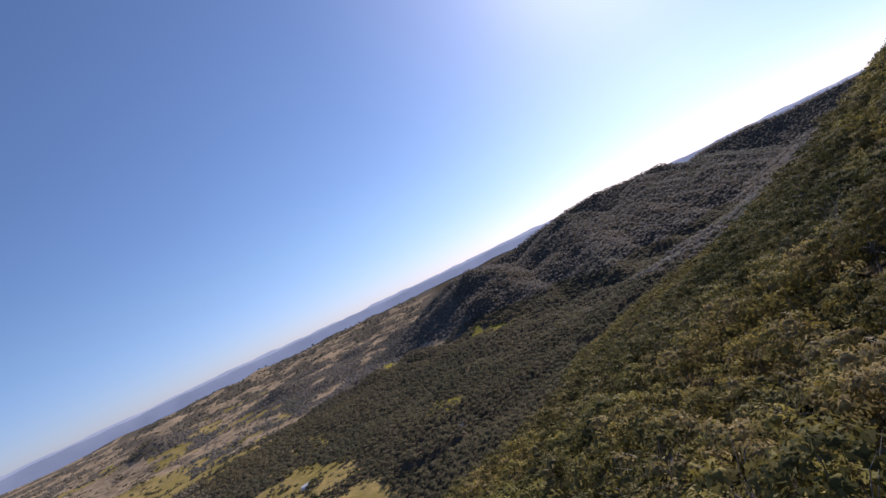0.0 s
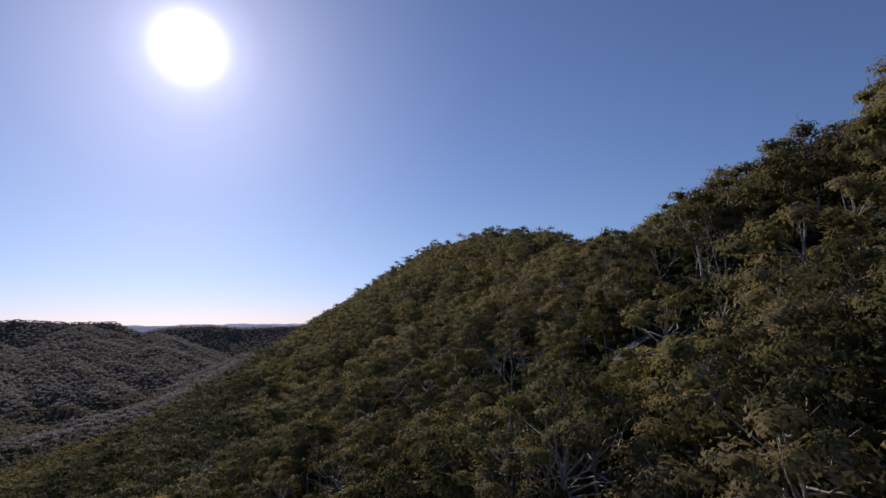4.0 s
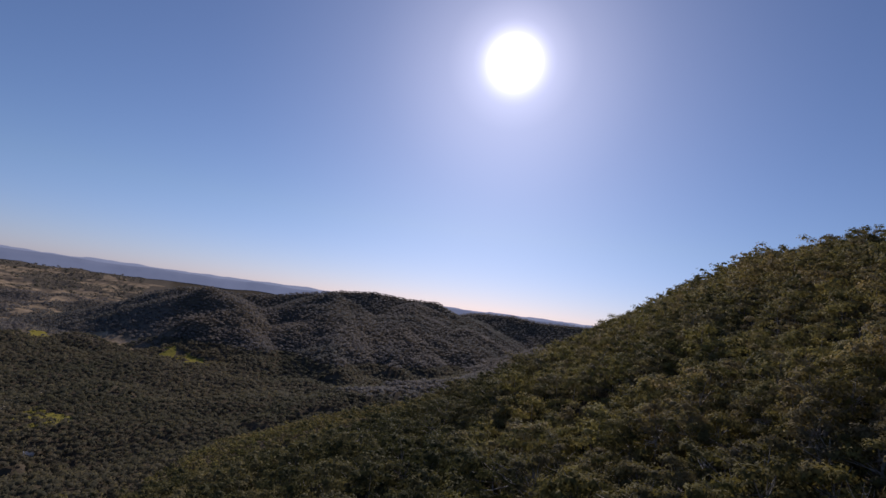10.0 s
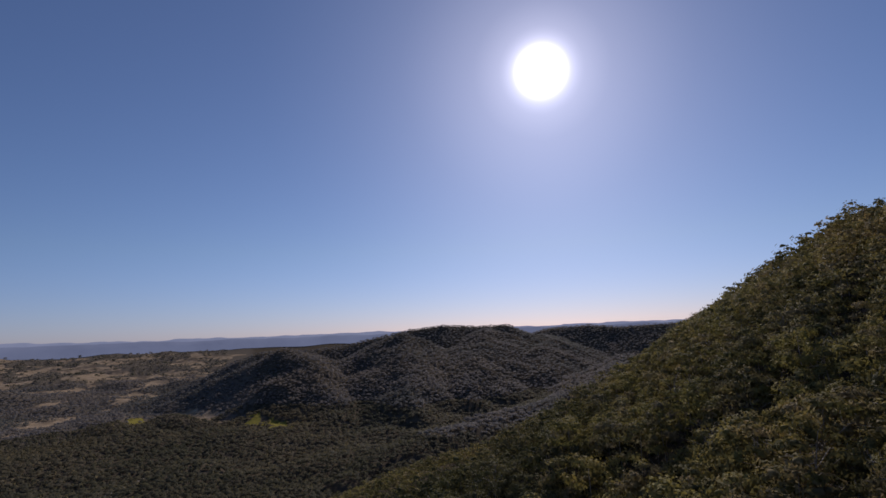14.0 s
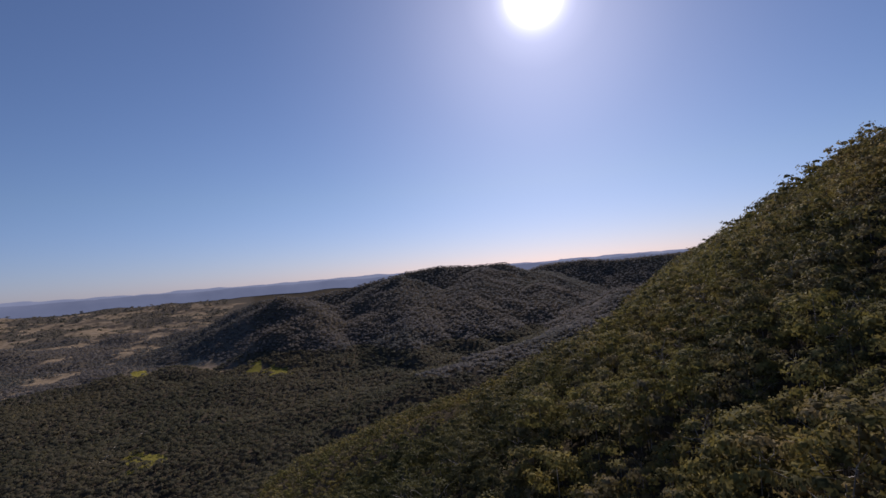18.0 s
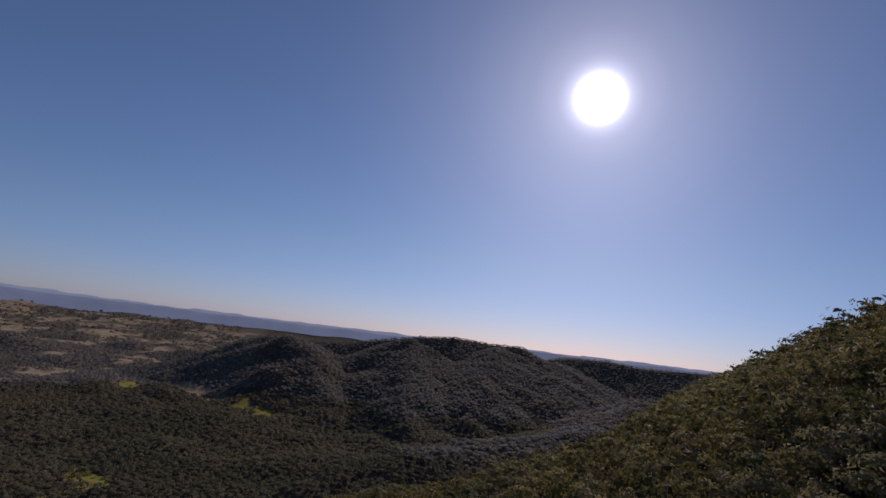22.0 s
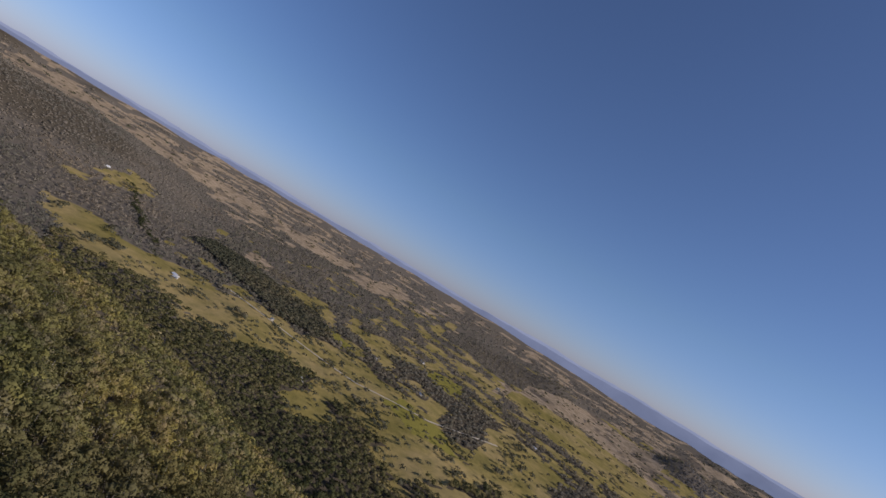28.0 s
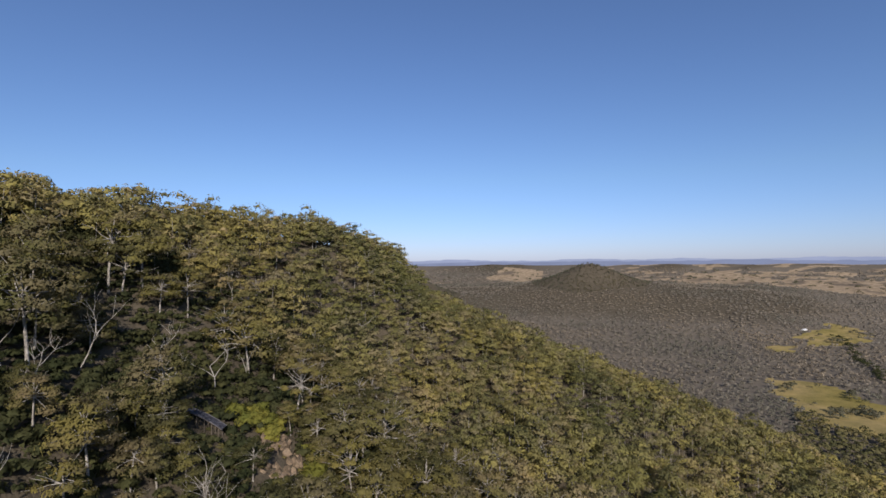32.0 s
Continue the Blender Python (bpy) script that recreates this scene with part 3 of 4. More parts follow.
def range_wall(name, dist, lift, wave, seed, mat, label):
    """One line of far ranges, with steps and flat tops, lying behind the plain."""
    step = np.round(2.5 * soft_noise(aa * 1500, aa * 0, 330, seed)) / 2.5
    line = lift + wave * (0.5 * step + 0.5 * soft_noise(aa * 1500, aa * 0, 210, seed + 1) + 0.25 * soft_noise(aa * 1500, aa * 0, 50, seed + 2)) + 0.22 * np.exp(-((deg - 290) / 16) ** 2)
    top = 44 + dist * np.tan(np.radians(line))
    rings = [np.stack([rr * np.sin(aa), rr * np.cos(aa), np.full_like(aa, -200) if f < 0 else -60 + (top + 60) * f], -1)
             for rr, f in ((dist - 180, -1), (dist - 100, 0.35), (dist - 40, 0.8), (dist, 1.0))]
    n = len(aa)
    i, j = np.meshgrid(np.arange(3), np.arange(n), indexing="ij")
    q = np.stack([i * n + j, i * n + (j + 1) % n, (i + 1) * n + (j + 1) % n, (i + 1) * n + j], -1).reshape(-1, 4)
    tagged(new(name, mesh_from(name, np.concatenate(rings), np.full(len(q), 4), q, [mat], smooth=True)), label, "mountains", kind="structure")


def haze_glow_material(name, a, b):
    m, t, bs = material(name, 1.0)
    # near-black land; the blue haze before it is painted as glow
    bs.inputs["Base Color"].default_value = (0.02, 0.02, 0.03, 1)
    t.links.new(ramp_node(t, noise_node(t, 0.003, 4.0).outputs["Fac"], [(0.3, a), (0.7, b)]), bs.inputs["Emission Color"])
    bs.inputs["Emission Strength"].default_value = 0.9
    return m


range_wall("backdrop", 4860, 0.10, 0.20, 31, haze_glow_material("ranges in glowing haze", (0.24, 0.28, 0.40), (0.30, 0.34, 0.46)), "pale ranges along the horizon, blue haze painted as glow")
range_wall("backdrop", 4760, -0.12, 0.17, 41, haze_glow_material("nearer ranges in painted haze", (0.16, 0.19, 0.28), (0.20, 0.235, 0.34)), "darker range before the horizon, haze painted in blue glow")

# ---- trees ----
def tube(path, radii_, sides=6):
    """A tapered limb along points: vertices and quads."""
    vs, fs = [], []
    path = [Vector(p) for p in path]
    for k, p in enumerate(path):
        d = (path[min(k + 1, len(path) - 1)] - path[max(k - 1, 0)]).normalized()
        a = d.orthogonal().normalized()
        b = d.cross(a)
        for s in range(sides):
            w = 2 * math.pi * s / sides
            vs.append(p + radii_[k] * (math.cos(w) * a + math.sin(w) * b))
    for k in range(len(path) - 1):
        for s in range(sides):
            fs.append((k * sides + s, k * sides + (s + 1) % sides, (k + 1) * sides + (s + 1) % sides, (k + 1) * sides + s))
    return vs, fs


GOLD = (1 + 5 ** 0.5) / 2
ICO = np.array([(s1, s2 * GOLD, 0) for s1 in (-1, 1) for s2 in (-1, 1)] + [(0, s1, s2 * GOLD) for s1 in (-1, 1) for s2 in (-1, 1)]
               + [(s2 * GOLD, 0, s1) for s1 in (-1, 1) for s2 in (-1, 1)]) / math.hypot(1, GOLD)
near_ = np.linalg.norm(ICO[:, None] - ICO[None], axis=-1) < 1.2
ICO_F = np.array([t if np.dot(np.cross(ICO[t[1]] - ICO[t[0]], ICO[t[2]] - ICO[t[0]]), ICO[t[0]]) > 0 else t[::-1]
                  for t in itertools.combinations(range(12), 3) if near_[t[0], t[1]] and near_[t[1], t[2]] and near_[t[0], t[2]]])


def sprays(p, nrm, rng, leaf, slim=0.5):
    """Leaf sprays as slim bent triangles round the points p: corners in threes."""
    n = len(p)
    nrm = nrm / np.linalg.norm(nrm, axis=1, keepdims=True)
    t1 = np.cross(nrm, rng.normal(size=(n, 3)))
    t1 /= np.linalg.norm(t1, axis=1, keepdims=True)
    t2 = np.cross(nrm, t1)
    L1, L2 = leaf * rng.uniform(0.6, 1.35, (n, 1)), leaf * slim * rng.uniform(0.7, 1.4, (n, 1))
    return np.stack([p + t1 * L1 * 1.2 - nrm * L1 * 0.2, p - t1 * L1 * 0.7 + t2 * L2, p - t1 * L1 * 0.6 - t2 * L2 - nrm * L1 * 0.12], 1).reshape(-1, 3)


DOME_F = ICO_F[(ICO[ICO_F].mean(1)[:, 2] > -0.55)]
TOP_F = ICO_F[(ICO[ICO_F].mean(1)[:, 2] > -0.15)]


def leaf_cloud(rng, centres, sizes, per, leaf, flat=0.66, core=0.7, middle=None):
    """Clumps: a rounded, uneven inside and a coat of slim leaf sprays that lie along it. Vertices and triangles."""
    vs, fs, ns, o = [], [], [], 0
    for c, s in zip(np.array(centres), sizes):
        k = ICO * np.array((2.1, 2.7, 3.3)) + rng.uniform(0, 6, 3)
        vs.append(ICO * s * core * (1 + 0.3 * np.sin(k).sum(-1, keepdims=True) / 1.7) * (1, 1, flat) + c)
        ns.append(ICO + (0, 0, 0.2))
        fs.append((DOME_F if per > 40 else TOP_F) + o)
        o += 12
        d = rng.normal(size=(per, 3))
        d[:, 2] = np.abs(d[:, 2]) - 0.45
        d /= np.linalg.norm(d, axis=1, keepdims=True)
        p = d * (s * (0.92 * core + (1.22 - 0.92 * core) * rng.uniform(0, 1, (per, 1)) ** 0.8)) * (1, 1, flat) + c
        away = p - (c if middle is None else middle)
        away /= np.linalg.norm(away, axis=1, keepdims=True)
        nrm = d + 0.6 * away + (0, 0, 0.12) + rng.normal(size=(per, 3)) * 0.45
        nrm /= np.linalg.norm(nrm, axis=1, keepdims=True)
        vs.append(sprays(p, nrm, rng, leaf))
        ns.append(np.repeat(0.6 * d + away + 0.4 * nrm, 3, 0))
        fs.append(np.arange(3 * per).reshape(-1, 3) + o)
        o += 3 * per
    return np.concatenate(vs), np.concatenate(fs), np.concatenate(ns)


def gum(seed, height, spread, clumps, per, leaf, limbs=True, sides=6, bare=0.0, core=0.7):
    """A gum tree: wood (vertices, quads) and leaves (vertices, triangles, normals). The base is at the origin."""
    rng = np.random.RandomState(seed)
    fork = height * rng.uniform(0.36, 0.48)
    lean = rng.uniform(-0.9, 0.9, 2)
    wood_v, wood_f = [], []

    def limb(path, rad):
        v_, f_ = tube(path, rad, sides)
        o = len(wood_v)
        wood_v.extend(v_)
        wood_f.extend(tuple(o + k for k in f) for f in f_)

    stem = [Vector((0, 0, -2.5)), Vector((lean[0] * 0.4, lean[1] * 0.2, fork * 0.6)), Vector((lean[0] * 0.7, lean[1] * 1.1, fork * 1.2)), Vector((lean[0], lean[1], height * 0.8))]
    limb(stem if limbs else [stem[0], stem[3]], [0.018 * height, 0.014 * height, 0.010 * height, 0.004 * height] if limbs else [0.010 * height, 0.004 * height])
    centres, sizes = [], []
    # the clumps lie on an uneven dome, from its top down its sides
    squash = rng.uniform(0.75, 1.25)
    for k in range(clumps):
        pol = math.acos(1 - 1.34 * (k + 0.5) / clumps) if clumps > 3 else 0.9
        a = 2.4 * k + rng.uniform(-0.5, 0.5)
        ring = math.sin(pol) * rng.uniform(0.55, 0.95)
        z = height * (0.52 + 0.38 * math.cos(pol) + rng.uniform(-0.07, 0.07))
        c = Vector((spread * ring * math.cos(a) * squash + lean[0], spread * ring * math.sin(a) / squash + lean[1], z))
        centres.append(tuple(c))
        sizes.append(spread * rng.uniform(0.28, 0.54) * (4.2 / (clumps + 1.0)) ** 0.28 * 1.25)
        if limbs:
            s = rng.uniform(0.0, 0.75) * (0.5 + 0.5 * math.cos(pol) if pol < 1.57 else 0.3)
            top = stem[2].lerp(stem[3], max(s, 0.0))
            mid = top.lerp(c, 0.5) + Vector(rng.uniform(-0.5, 0.5, 3))
            out = Vector((c.x - lean[0], c.y - lean[1], 1.2)).normalized() * (spread * rng.uniform(0.08, 0.46) + bare * 1.5)
            limb([top, mid, c, c + out + Vector(rng.uniform(-0.4, 0.4, 3))], [0.0062 * height, 0.0046 * height, 0.003 * height, 0.0012 * height])
    if bare:
        keep = [k for k in range(clumps) if rng.uniform() > bare]
        centres, sizes = [centres[k] for k in keep] or centres[:1], [sizes[k] * 0.75 for k in keep] or sizes[:1]
    return np.array([tuple(p) for p in wood_v]), np.array(wood_f), *leaf_cloud(rng, centres, sizes, per, leaf, core=core, middle=np.array((lean[0], lean[1], height * 0.5)))


def part(name, me_, parent, label=""):
    ob = new(name, me_)
    ob.parent = parent
    return tagged(ob, label)


NEAR = [gum(40 + k, 12.0 + 0.9 * (k % 4), 4.6 + 0.3 * (k % 3), 16 + k % 4, 125, 0.28, bare=(0.5 if k in (3, 6) else 0.0), core=0.38) for k in range(8)]
CLOSE = [gum(60 + k, 12.0 + 0.9 * (k % 4), 4.9 + 0.3 * (k % 3), 12 + k % 3, 52, 0.41, limbs=(k == 5), sides=3, bare=(0.45 if k == 5 else 0.0), core=0.38) for k in range(6)]
MID = [gum(80 + k, 12.5 + 0.8 * (k % 3), 5.3, 9, 31, 0.53, limbs=False, sides=3, core=0.4) for k in range(6)]
FARTREE = [gum(120 + k, 12.5, 5.8, 4, 11, 1.05, limbs=False, sides=3, core=0.45) for k in range(5)]


def scatter(step, x0, x1, y0, y1, seed, jitter=0.85):
    rng = np.random.RandomState(seed)
    x, y = np.meshgrid(np.arange(x0, x1, step), np.arange(y0, y1, step))
    x = x + (np.arange(x.shape[0]) % 2)[:, None] * step / 2
    x = x.ravel() + rng.uniform(-0.5, 0.5, x.size) * step * jitter
    y = y.ravel() + rng.uniform(-0.5, 0.5, y.size) * step * jitter
    return x, y


def round_normals(v, f):
    """Normals at the vertices, as the mean of the faces round them."""
    out = np.zeros((len(v), 3))
    n = np.cross(v[f[:, 1]] - v[f[:, 0]], v[f[:, -1]] - v[f[:, 0]])
    for k in range(f.shape[1]):
        np.add.at(out, f[:, k], n)
    return out + 1e-9


def grow(name, kinds, x, y, z, seed, label, leaf_mat, lo=0.65, hi=1.5, wood=True):
    """Many trees as one piece of real geometry."""
    rng = np.random.RandomState(seed)
    V, C, N, MI, T, S, off = [], [], [], [], [], [], 0
    shade = rng.uniform(0, 1, len(x))
    which = rng.randint(0, len(kinds), len(x))
    turn, size = rng.uniform(0, 2 * np.pi, len(x)), rng.uniform(lo, hi, len(x))
    for k, (wv, wf, lv, lf, ln) in enumerate(kinds):
        s = np.nonzero(which == k)[0]
        if not len(s):
            continue
        c, n = np.cos(turn[s]) * size[s], np.sin(turn[s]) * size[s]
        wn = round_normals(wv, wf) if wood else wv
        for pts, nrm, faces, mi in ((wv, wn, wf, 1), (lv, ln, lf, 0)):
            if mi == 1 and not wood:
                continue
            P = np.stack([c[:, None] * pts[:, 0] - n[:, None] * pts[:, 1] + x[s, None],
                          n[:, None] * pts[:, 0] + c[:, None] * pts[:, 1] + y[s, None],
                          size[s, None] * pts[:, 2] + z[s, None]], -1)
            F = faces[None] + (np.arange(len(s)) * len(pts))[:, None, None] + off
            V.append(P.reshape(-1, 3))
            ct, sn = np.cos(turn[s])[:, None], np.sin(turn[s])[:, None]
            S.append(np.stack([ct * nrm[:, 0] - sn * nrm[:, 1], sn * nrm[:, 0] + ct * nrm[:, 1], np.repeat(nrm[None, :, 2], len(s), 0)], -1).reshape(-1, 3))
            T.append(np.repeat(shade[s], len(pts)))
            C.append(F.reshape(-1))
            N.append(np.full(len(s) * len(faces), faces.shape[1]))
            MI.append(np.full(len(N[-1]), mi))
            off += len(s) * len(pts)
    m = mesh_from(name, np.concatenate(V), np.concatenate(N), np.concatenate(C), [leaf_mat, M_BARK], np.concatenate(MI), smooth=True, normals=np.concatenate(S))
    tint = m.attributes.new("tree", "FLOAT", "POINT")
    tint.data.foreach_set("value", np.concatenate(T).astype(np.float32))
    return tagged(new(name, m), label, "forest", kind="stuff")


def open_ground(x, y):
    """The launch clearing round the ramp, the rocks below it and the shady gap behind."""
    a = np.hypot((x - 5) / 11, (y - 5) / 6) < 1
    b = np.hypot((x + 11) / 7, (y - 3) / 12) < 1
    c = np.hypot((x - 17) / 14, (y + 16) / 15) < 1
    return a | b | c


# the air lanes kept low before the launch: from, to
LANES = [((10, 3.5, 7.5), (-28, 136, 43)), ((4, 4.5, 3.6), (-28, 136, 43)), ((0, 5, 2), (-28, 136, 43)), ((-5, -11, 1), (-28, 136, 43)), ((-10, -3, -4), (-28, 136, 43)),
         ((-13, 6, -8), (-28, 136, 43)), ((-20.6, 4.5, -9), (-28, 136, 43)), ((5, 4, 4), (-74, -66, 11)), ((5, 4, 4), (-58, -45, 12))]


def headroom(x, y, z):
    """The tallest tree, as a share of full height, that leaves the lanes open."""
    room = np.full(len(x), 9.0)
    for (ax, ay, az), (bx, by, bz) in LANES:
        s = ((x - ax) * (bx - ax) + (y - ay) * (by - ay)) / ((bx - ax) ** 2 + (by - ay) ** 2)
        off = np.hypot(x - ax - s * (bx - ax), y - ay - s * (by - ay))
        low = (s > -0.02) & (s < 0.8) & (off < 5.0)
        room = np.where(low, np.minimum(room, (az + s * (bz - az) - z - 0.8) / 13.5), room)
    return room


# near slope: spacing about six and a half metres
x, y = scatter(7.4, -560, 330, -330, 800, 1, 1.05)
u, v = uv(x, y)
uc = np.interp(v, HILL[:, 0], HILL[:, 1])
z = ground(x, y)
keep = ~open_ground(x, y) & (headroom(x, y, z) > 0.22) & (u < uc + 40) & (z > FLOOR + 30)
x, y, z, u, v = x[keep], y[keep], z[keep], u[keep], v[keep]
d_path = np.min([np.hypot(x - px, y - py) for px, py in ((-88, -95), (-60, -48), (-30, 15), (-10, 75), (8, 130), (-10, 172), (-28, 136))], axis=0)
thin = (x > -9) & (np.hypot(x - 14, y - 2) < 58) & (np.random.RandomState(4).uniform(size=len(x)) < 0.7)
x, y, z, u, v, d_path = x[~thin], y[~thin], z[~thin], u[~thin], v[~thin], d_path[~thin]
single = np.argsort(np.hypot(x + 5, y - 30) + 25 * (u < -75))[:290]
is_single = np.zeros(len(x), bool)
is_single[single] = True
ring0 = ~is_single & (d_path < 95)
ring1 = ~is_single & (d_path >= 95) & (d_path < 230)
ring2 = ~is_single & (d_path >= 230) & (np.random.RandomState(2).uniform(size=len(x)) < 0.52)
# the same trees take the darker foothill leaves low on this stretch
low = (u < -72 + 16 * soft_noise(x, y, 60, 23)) & (v > 55 + 25 * soft_noise(x, y, 70, 26))
for kinds, ring, seed, upper, lower in ((CLOSE, ring0, 5, "dense olive-green gum forest covering the steep hillside", "forest on the lower slope below the flight, in darker leaves"),
                                        (MID, ring1, 6, "dense gum forest higher up and along the hill", "forest down to the foothills, in darker leaves")):
    for pick, mat, label in ((ring & ~low, M_LEAF, upper), (ring & low, M_LEAF_FOOT, lower)):
        grow("forest", kinds, x[pick], y[pick], z[pick], seed, label, mat, 0.68, 1.48)
grow("forest", FARTREE, x[ring2], y[ring2], z[ring2], 7, "gum forest at the far end of the hill", M_LEAF, 0.85, 1.45, wood=False)

# the trees round the launch, one by one
LABELS = ["olive-green gum tree with domed leaf clumps on the slope", "tall gum tree with a rounded grey-green crown", "gum tree with a pale forked trunk in the forest",
          "half-bare gum tree with pale twisted branches"]
models = []
for k, (wv, wf, lv, lf, ln) in enumerate(NEAR):
    base = new("gum_tree")
    tagged(base, LABELS[3] if k in (3, 6) else LABELS[k % 3], "tree", "gum trees on the slope")
    part("trunk", mesh_from("trunk", wv, np.full(len(wf), 4), wf, [M_BARK], smooth=True), base, "pale bark trunk and limbs")
    part("crown", mesh_from("crown", lv, np.full(len(lf), 3), lf, [M_LEAF_TREE], smooth=True, normals=ln), base, "clumps of grey-green leaves")
    models.append(base)
rng = np.random.RandomState(11)
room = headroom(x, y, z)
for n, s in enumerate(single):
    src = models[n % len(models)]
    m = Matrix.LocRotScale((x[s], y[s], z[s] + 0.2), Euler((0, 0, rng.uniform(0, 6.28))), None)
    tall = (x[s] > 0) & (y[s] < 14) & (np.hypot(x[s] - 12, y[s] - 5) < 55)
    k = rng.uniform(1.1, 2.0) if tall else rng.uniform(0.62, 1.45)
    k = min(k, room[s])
    if n < len(models):
        src.matrix_basis = m
        src.scale = (k, k, k)
    else:
        ob = copy_thing(src, m)
        ob.scale = (k, k, k)

# bright young gums that stand before the ramp
for n, (px, py, k) in enumerate(((12.5, 16.5, 1.0), (10.5, 21.5, 0.72), (17.5, 17, 0.85), (5, 24, 0.78), (9.5, 27, 0.85), (1, 26, 0.74), (20, 22, 0.9), (13, 31, 0.9))):
    ob = copy_thing(models[(0, 1, 2, 4)[n % 4]], pose(px, py, float(ground(np.array([px]), np.array([py]))[0]) + 0.2, 0, 0, 57 * n))
    ob.scale = (k * 1.15, k * 1.15, k)

# young trees under the canopy, up to the crest, darkened for its shade
x, y = scatter(6.6, -150, 330, -260, 760, 17)
u, v = uv(x, y)
uc = np.interp(v, HILL[:, 0], HILL[:, 1])
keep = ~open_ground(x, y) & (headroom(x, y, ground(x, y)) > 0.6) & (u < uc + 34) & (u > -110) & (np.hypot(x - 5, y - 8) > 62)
x, y = x[keep], y[keep]
YOUNG = [gum(140 + k, 6.0, 3.0, 2, 7, 0.8, limbs=False, sides=3) for k in range(5)]
grow("forest", YOUNG, x, y, ground(x, y) - 0.8, 18, "young gum trees filling in under the taller canopy, darkened for its shade", M_LEAF_SHADE, 0.6, 1.25, wood=False)

x, y = scatter(5.5, -60, 330, -260, 560, 19)
u, v = uv(x, y)
uc = np.interp(v, HILL[:, 0], HILL[:, 1])
keep = (np.abs(u - uc - 8) < 20) & (v < 470)
x, y = x[keep], y[keep]
grow("forest", YOUNG, x, y, ground(x, y) - 0.8, 20, "dense young gum trees along the crest of the hill", M_LEAF, 1.2, 2.1, wood=False)

# low growth between the trunks round the launch, shade put into its leaves
x, y = scatter(3.1, -46, 84, -84, 72, 15)
keep = (np.hypot((x - 6) / 7, (y - 4.5) / 3) > 1) & (np.hypot((x + 10.5) / 5, (y - 3) / 10) > 1) & (np.hypot((x + 4.5) / 6, (y + 10.5) / 5) > 1)
x, y = x[keep], y[keep]
SHRUBS = []
for k in range(4):
    r_ = np.random.RandomState(400 + k)
    c_ = [(r_.uniform(-0.9, 0.9), r_.uniform(-0.9, 0.9), r_.uniform(0.4, 1.3)) for _ in range(3)]
    SHRUBS.append((np.zeros((0, 3)), np.zeros((0, 4), int), *leaf_cloud(r_, c_, [r_.uniform(0.7, 1.1) for _ in c_], 15, 0.38)))
grow("undergrowth", SHRUBS, x, y, ground(x, y) - 0.1, 16, "low green undergrowth between the gum trunks, shade painted into its leaves", M_LEAF_SHADE, 0.8, 2.2, wood=False)


# foothills and plain: woods of loose crowns, thinning into pasture
def loose_tree(seed, h, w, lumps, count, leaf, even=1.0):
    """A tree of woods far off: a domed crown of uneven lumps with loose sprays round it."""
    rng = np.random.RandomState(seed)
    vs, fs, ns, o = [], [], [], 0
    for k in range(lumps):  # none for the thin crowns of winter woods
        a, f = rng.uniform(0, 6.28), (0.0 if lumps == 1 else 0.45)
        r_ = w * (0.5 if lumps == 1 else rng.uniform(0.48, 0.62))
        q = ICO * np.array((2.1, 2.7, 3.3)) + rng.uniform(0, 6, 3)
        vs.append(ICO * r_ * (1 + 0.24 * np.sin(q).sum(-1, keepdims=True) / 1.7) * (1, 1, rng.uniform(0.5, 0.7)) + (f * w * math.cos(a), f * w * math.sin(a), h * rng.uniform(0.52, 0.62)))
        ns.append(ICO * even + (0, 0, 0.7))
        fs.append(TOP_F + o)
        o += 12
    d = rng.normal(size=(count, 3))
    d[:, 2] = np.abs(d[:, 2]) - 0.2
    d /= np.linalg.norm(d, axis=1, keepdims=True)
    p = d * (w * rng.uniform(0.25 if lumps == 0 else 0.6, 1.05, (count, 1))) * (1, 1, 0.8 if lumps == 0 else 0.55) + (0, 0, h * 0.55)
    nrm = d + (0, 0, 0.1) + rng.normal(size=(count, 3)) * 0.3
    vs.append(sprays(p, nrm, rng, leaf, 0.8))
    ns.append(np.repeat(d * even + 0.15 * nrm + (0, 0, 0.8), 3, 0))
    fs.append(np.arange(3 * count).reshape(-1, 3) + o)
    return np.zeros((0, 3)), np.zeros((0, 4), int), np.concatenate(vs), np.concatenate(fs), np.concatenate(ns)


BLOBS = [loose_tree(200 + k, 9.0 + k % 3, 6.8, 1, 5, 1.9, 0.35) for k in range(8)]
CLOSED = [loose_tree(260 + k, 10.5 + k % 3, 6.2, 1, 11, 1.4, 0.4) for k in range(8)]
TUFTS = [loose_tree(220 + k, 10.5 + k % 3, 5.8, 1, 18, 1.4) for k in range(8)]
THIN = [loose_tree(240 + k, 10.0 + k % 3, 5.2, 0, 20, 1.3) for k in range(8)]


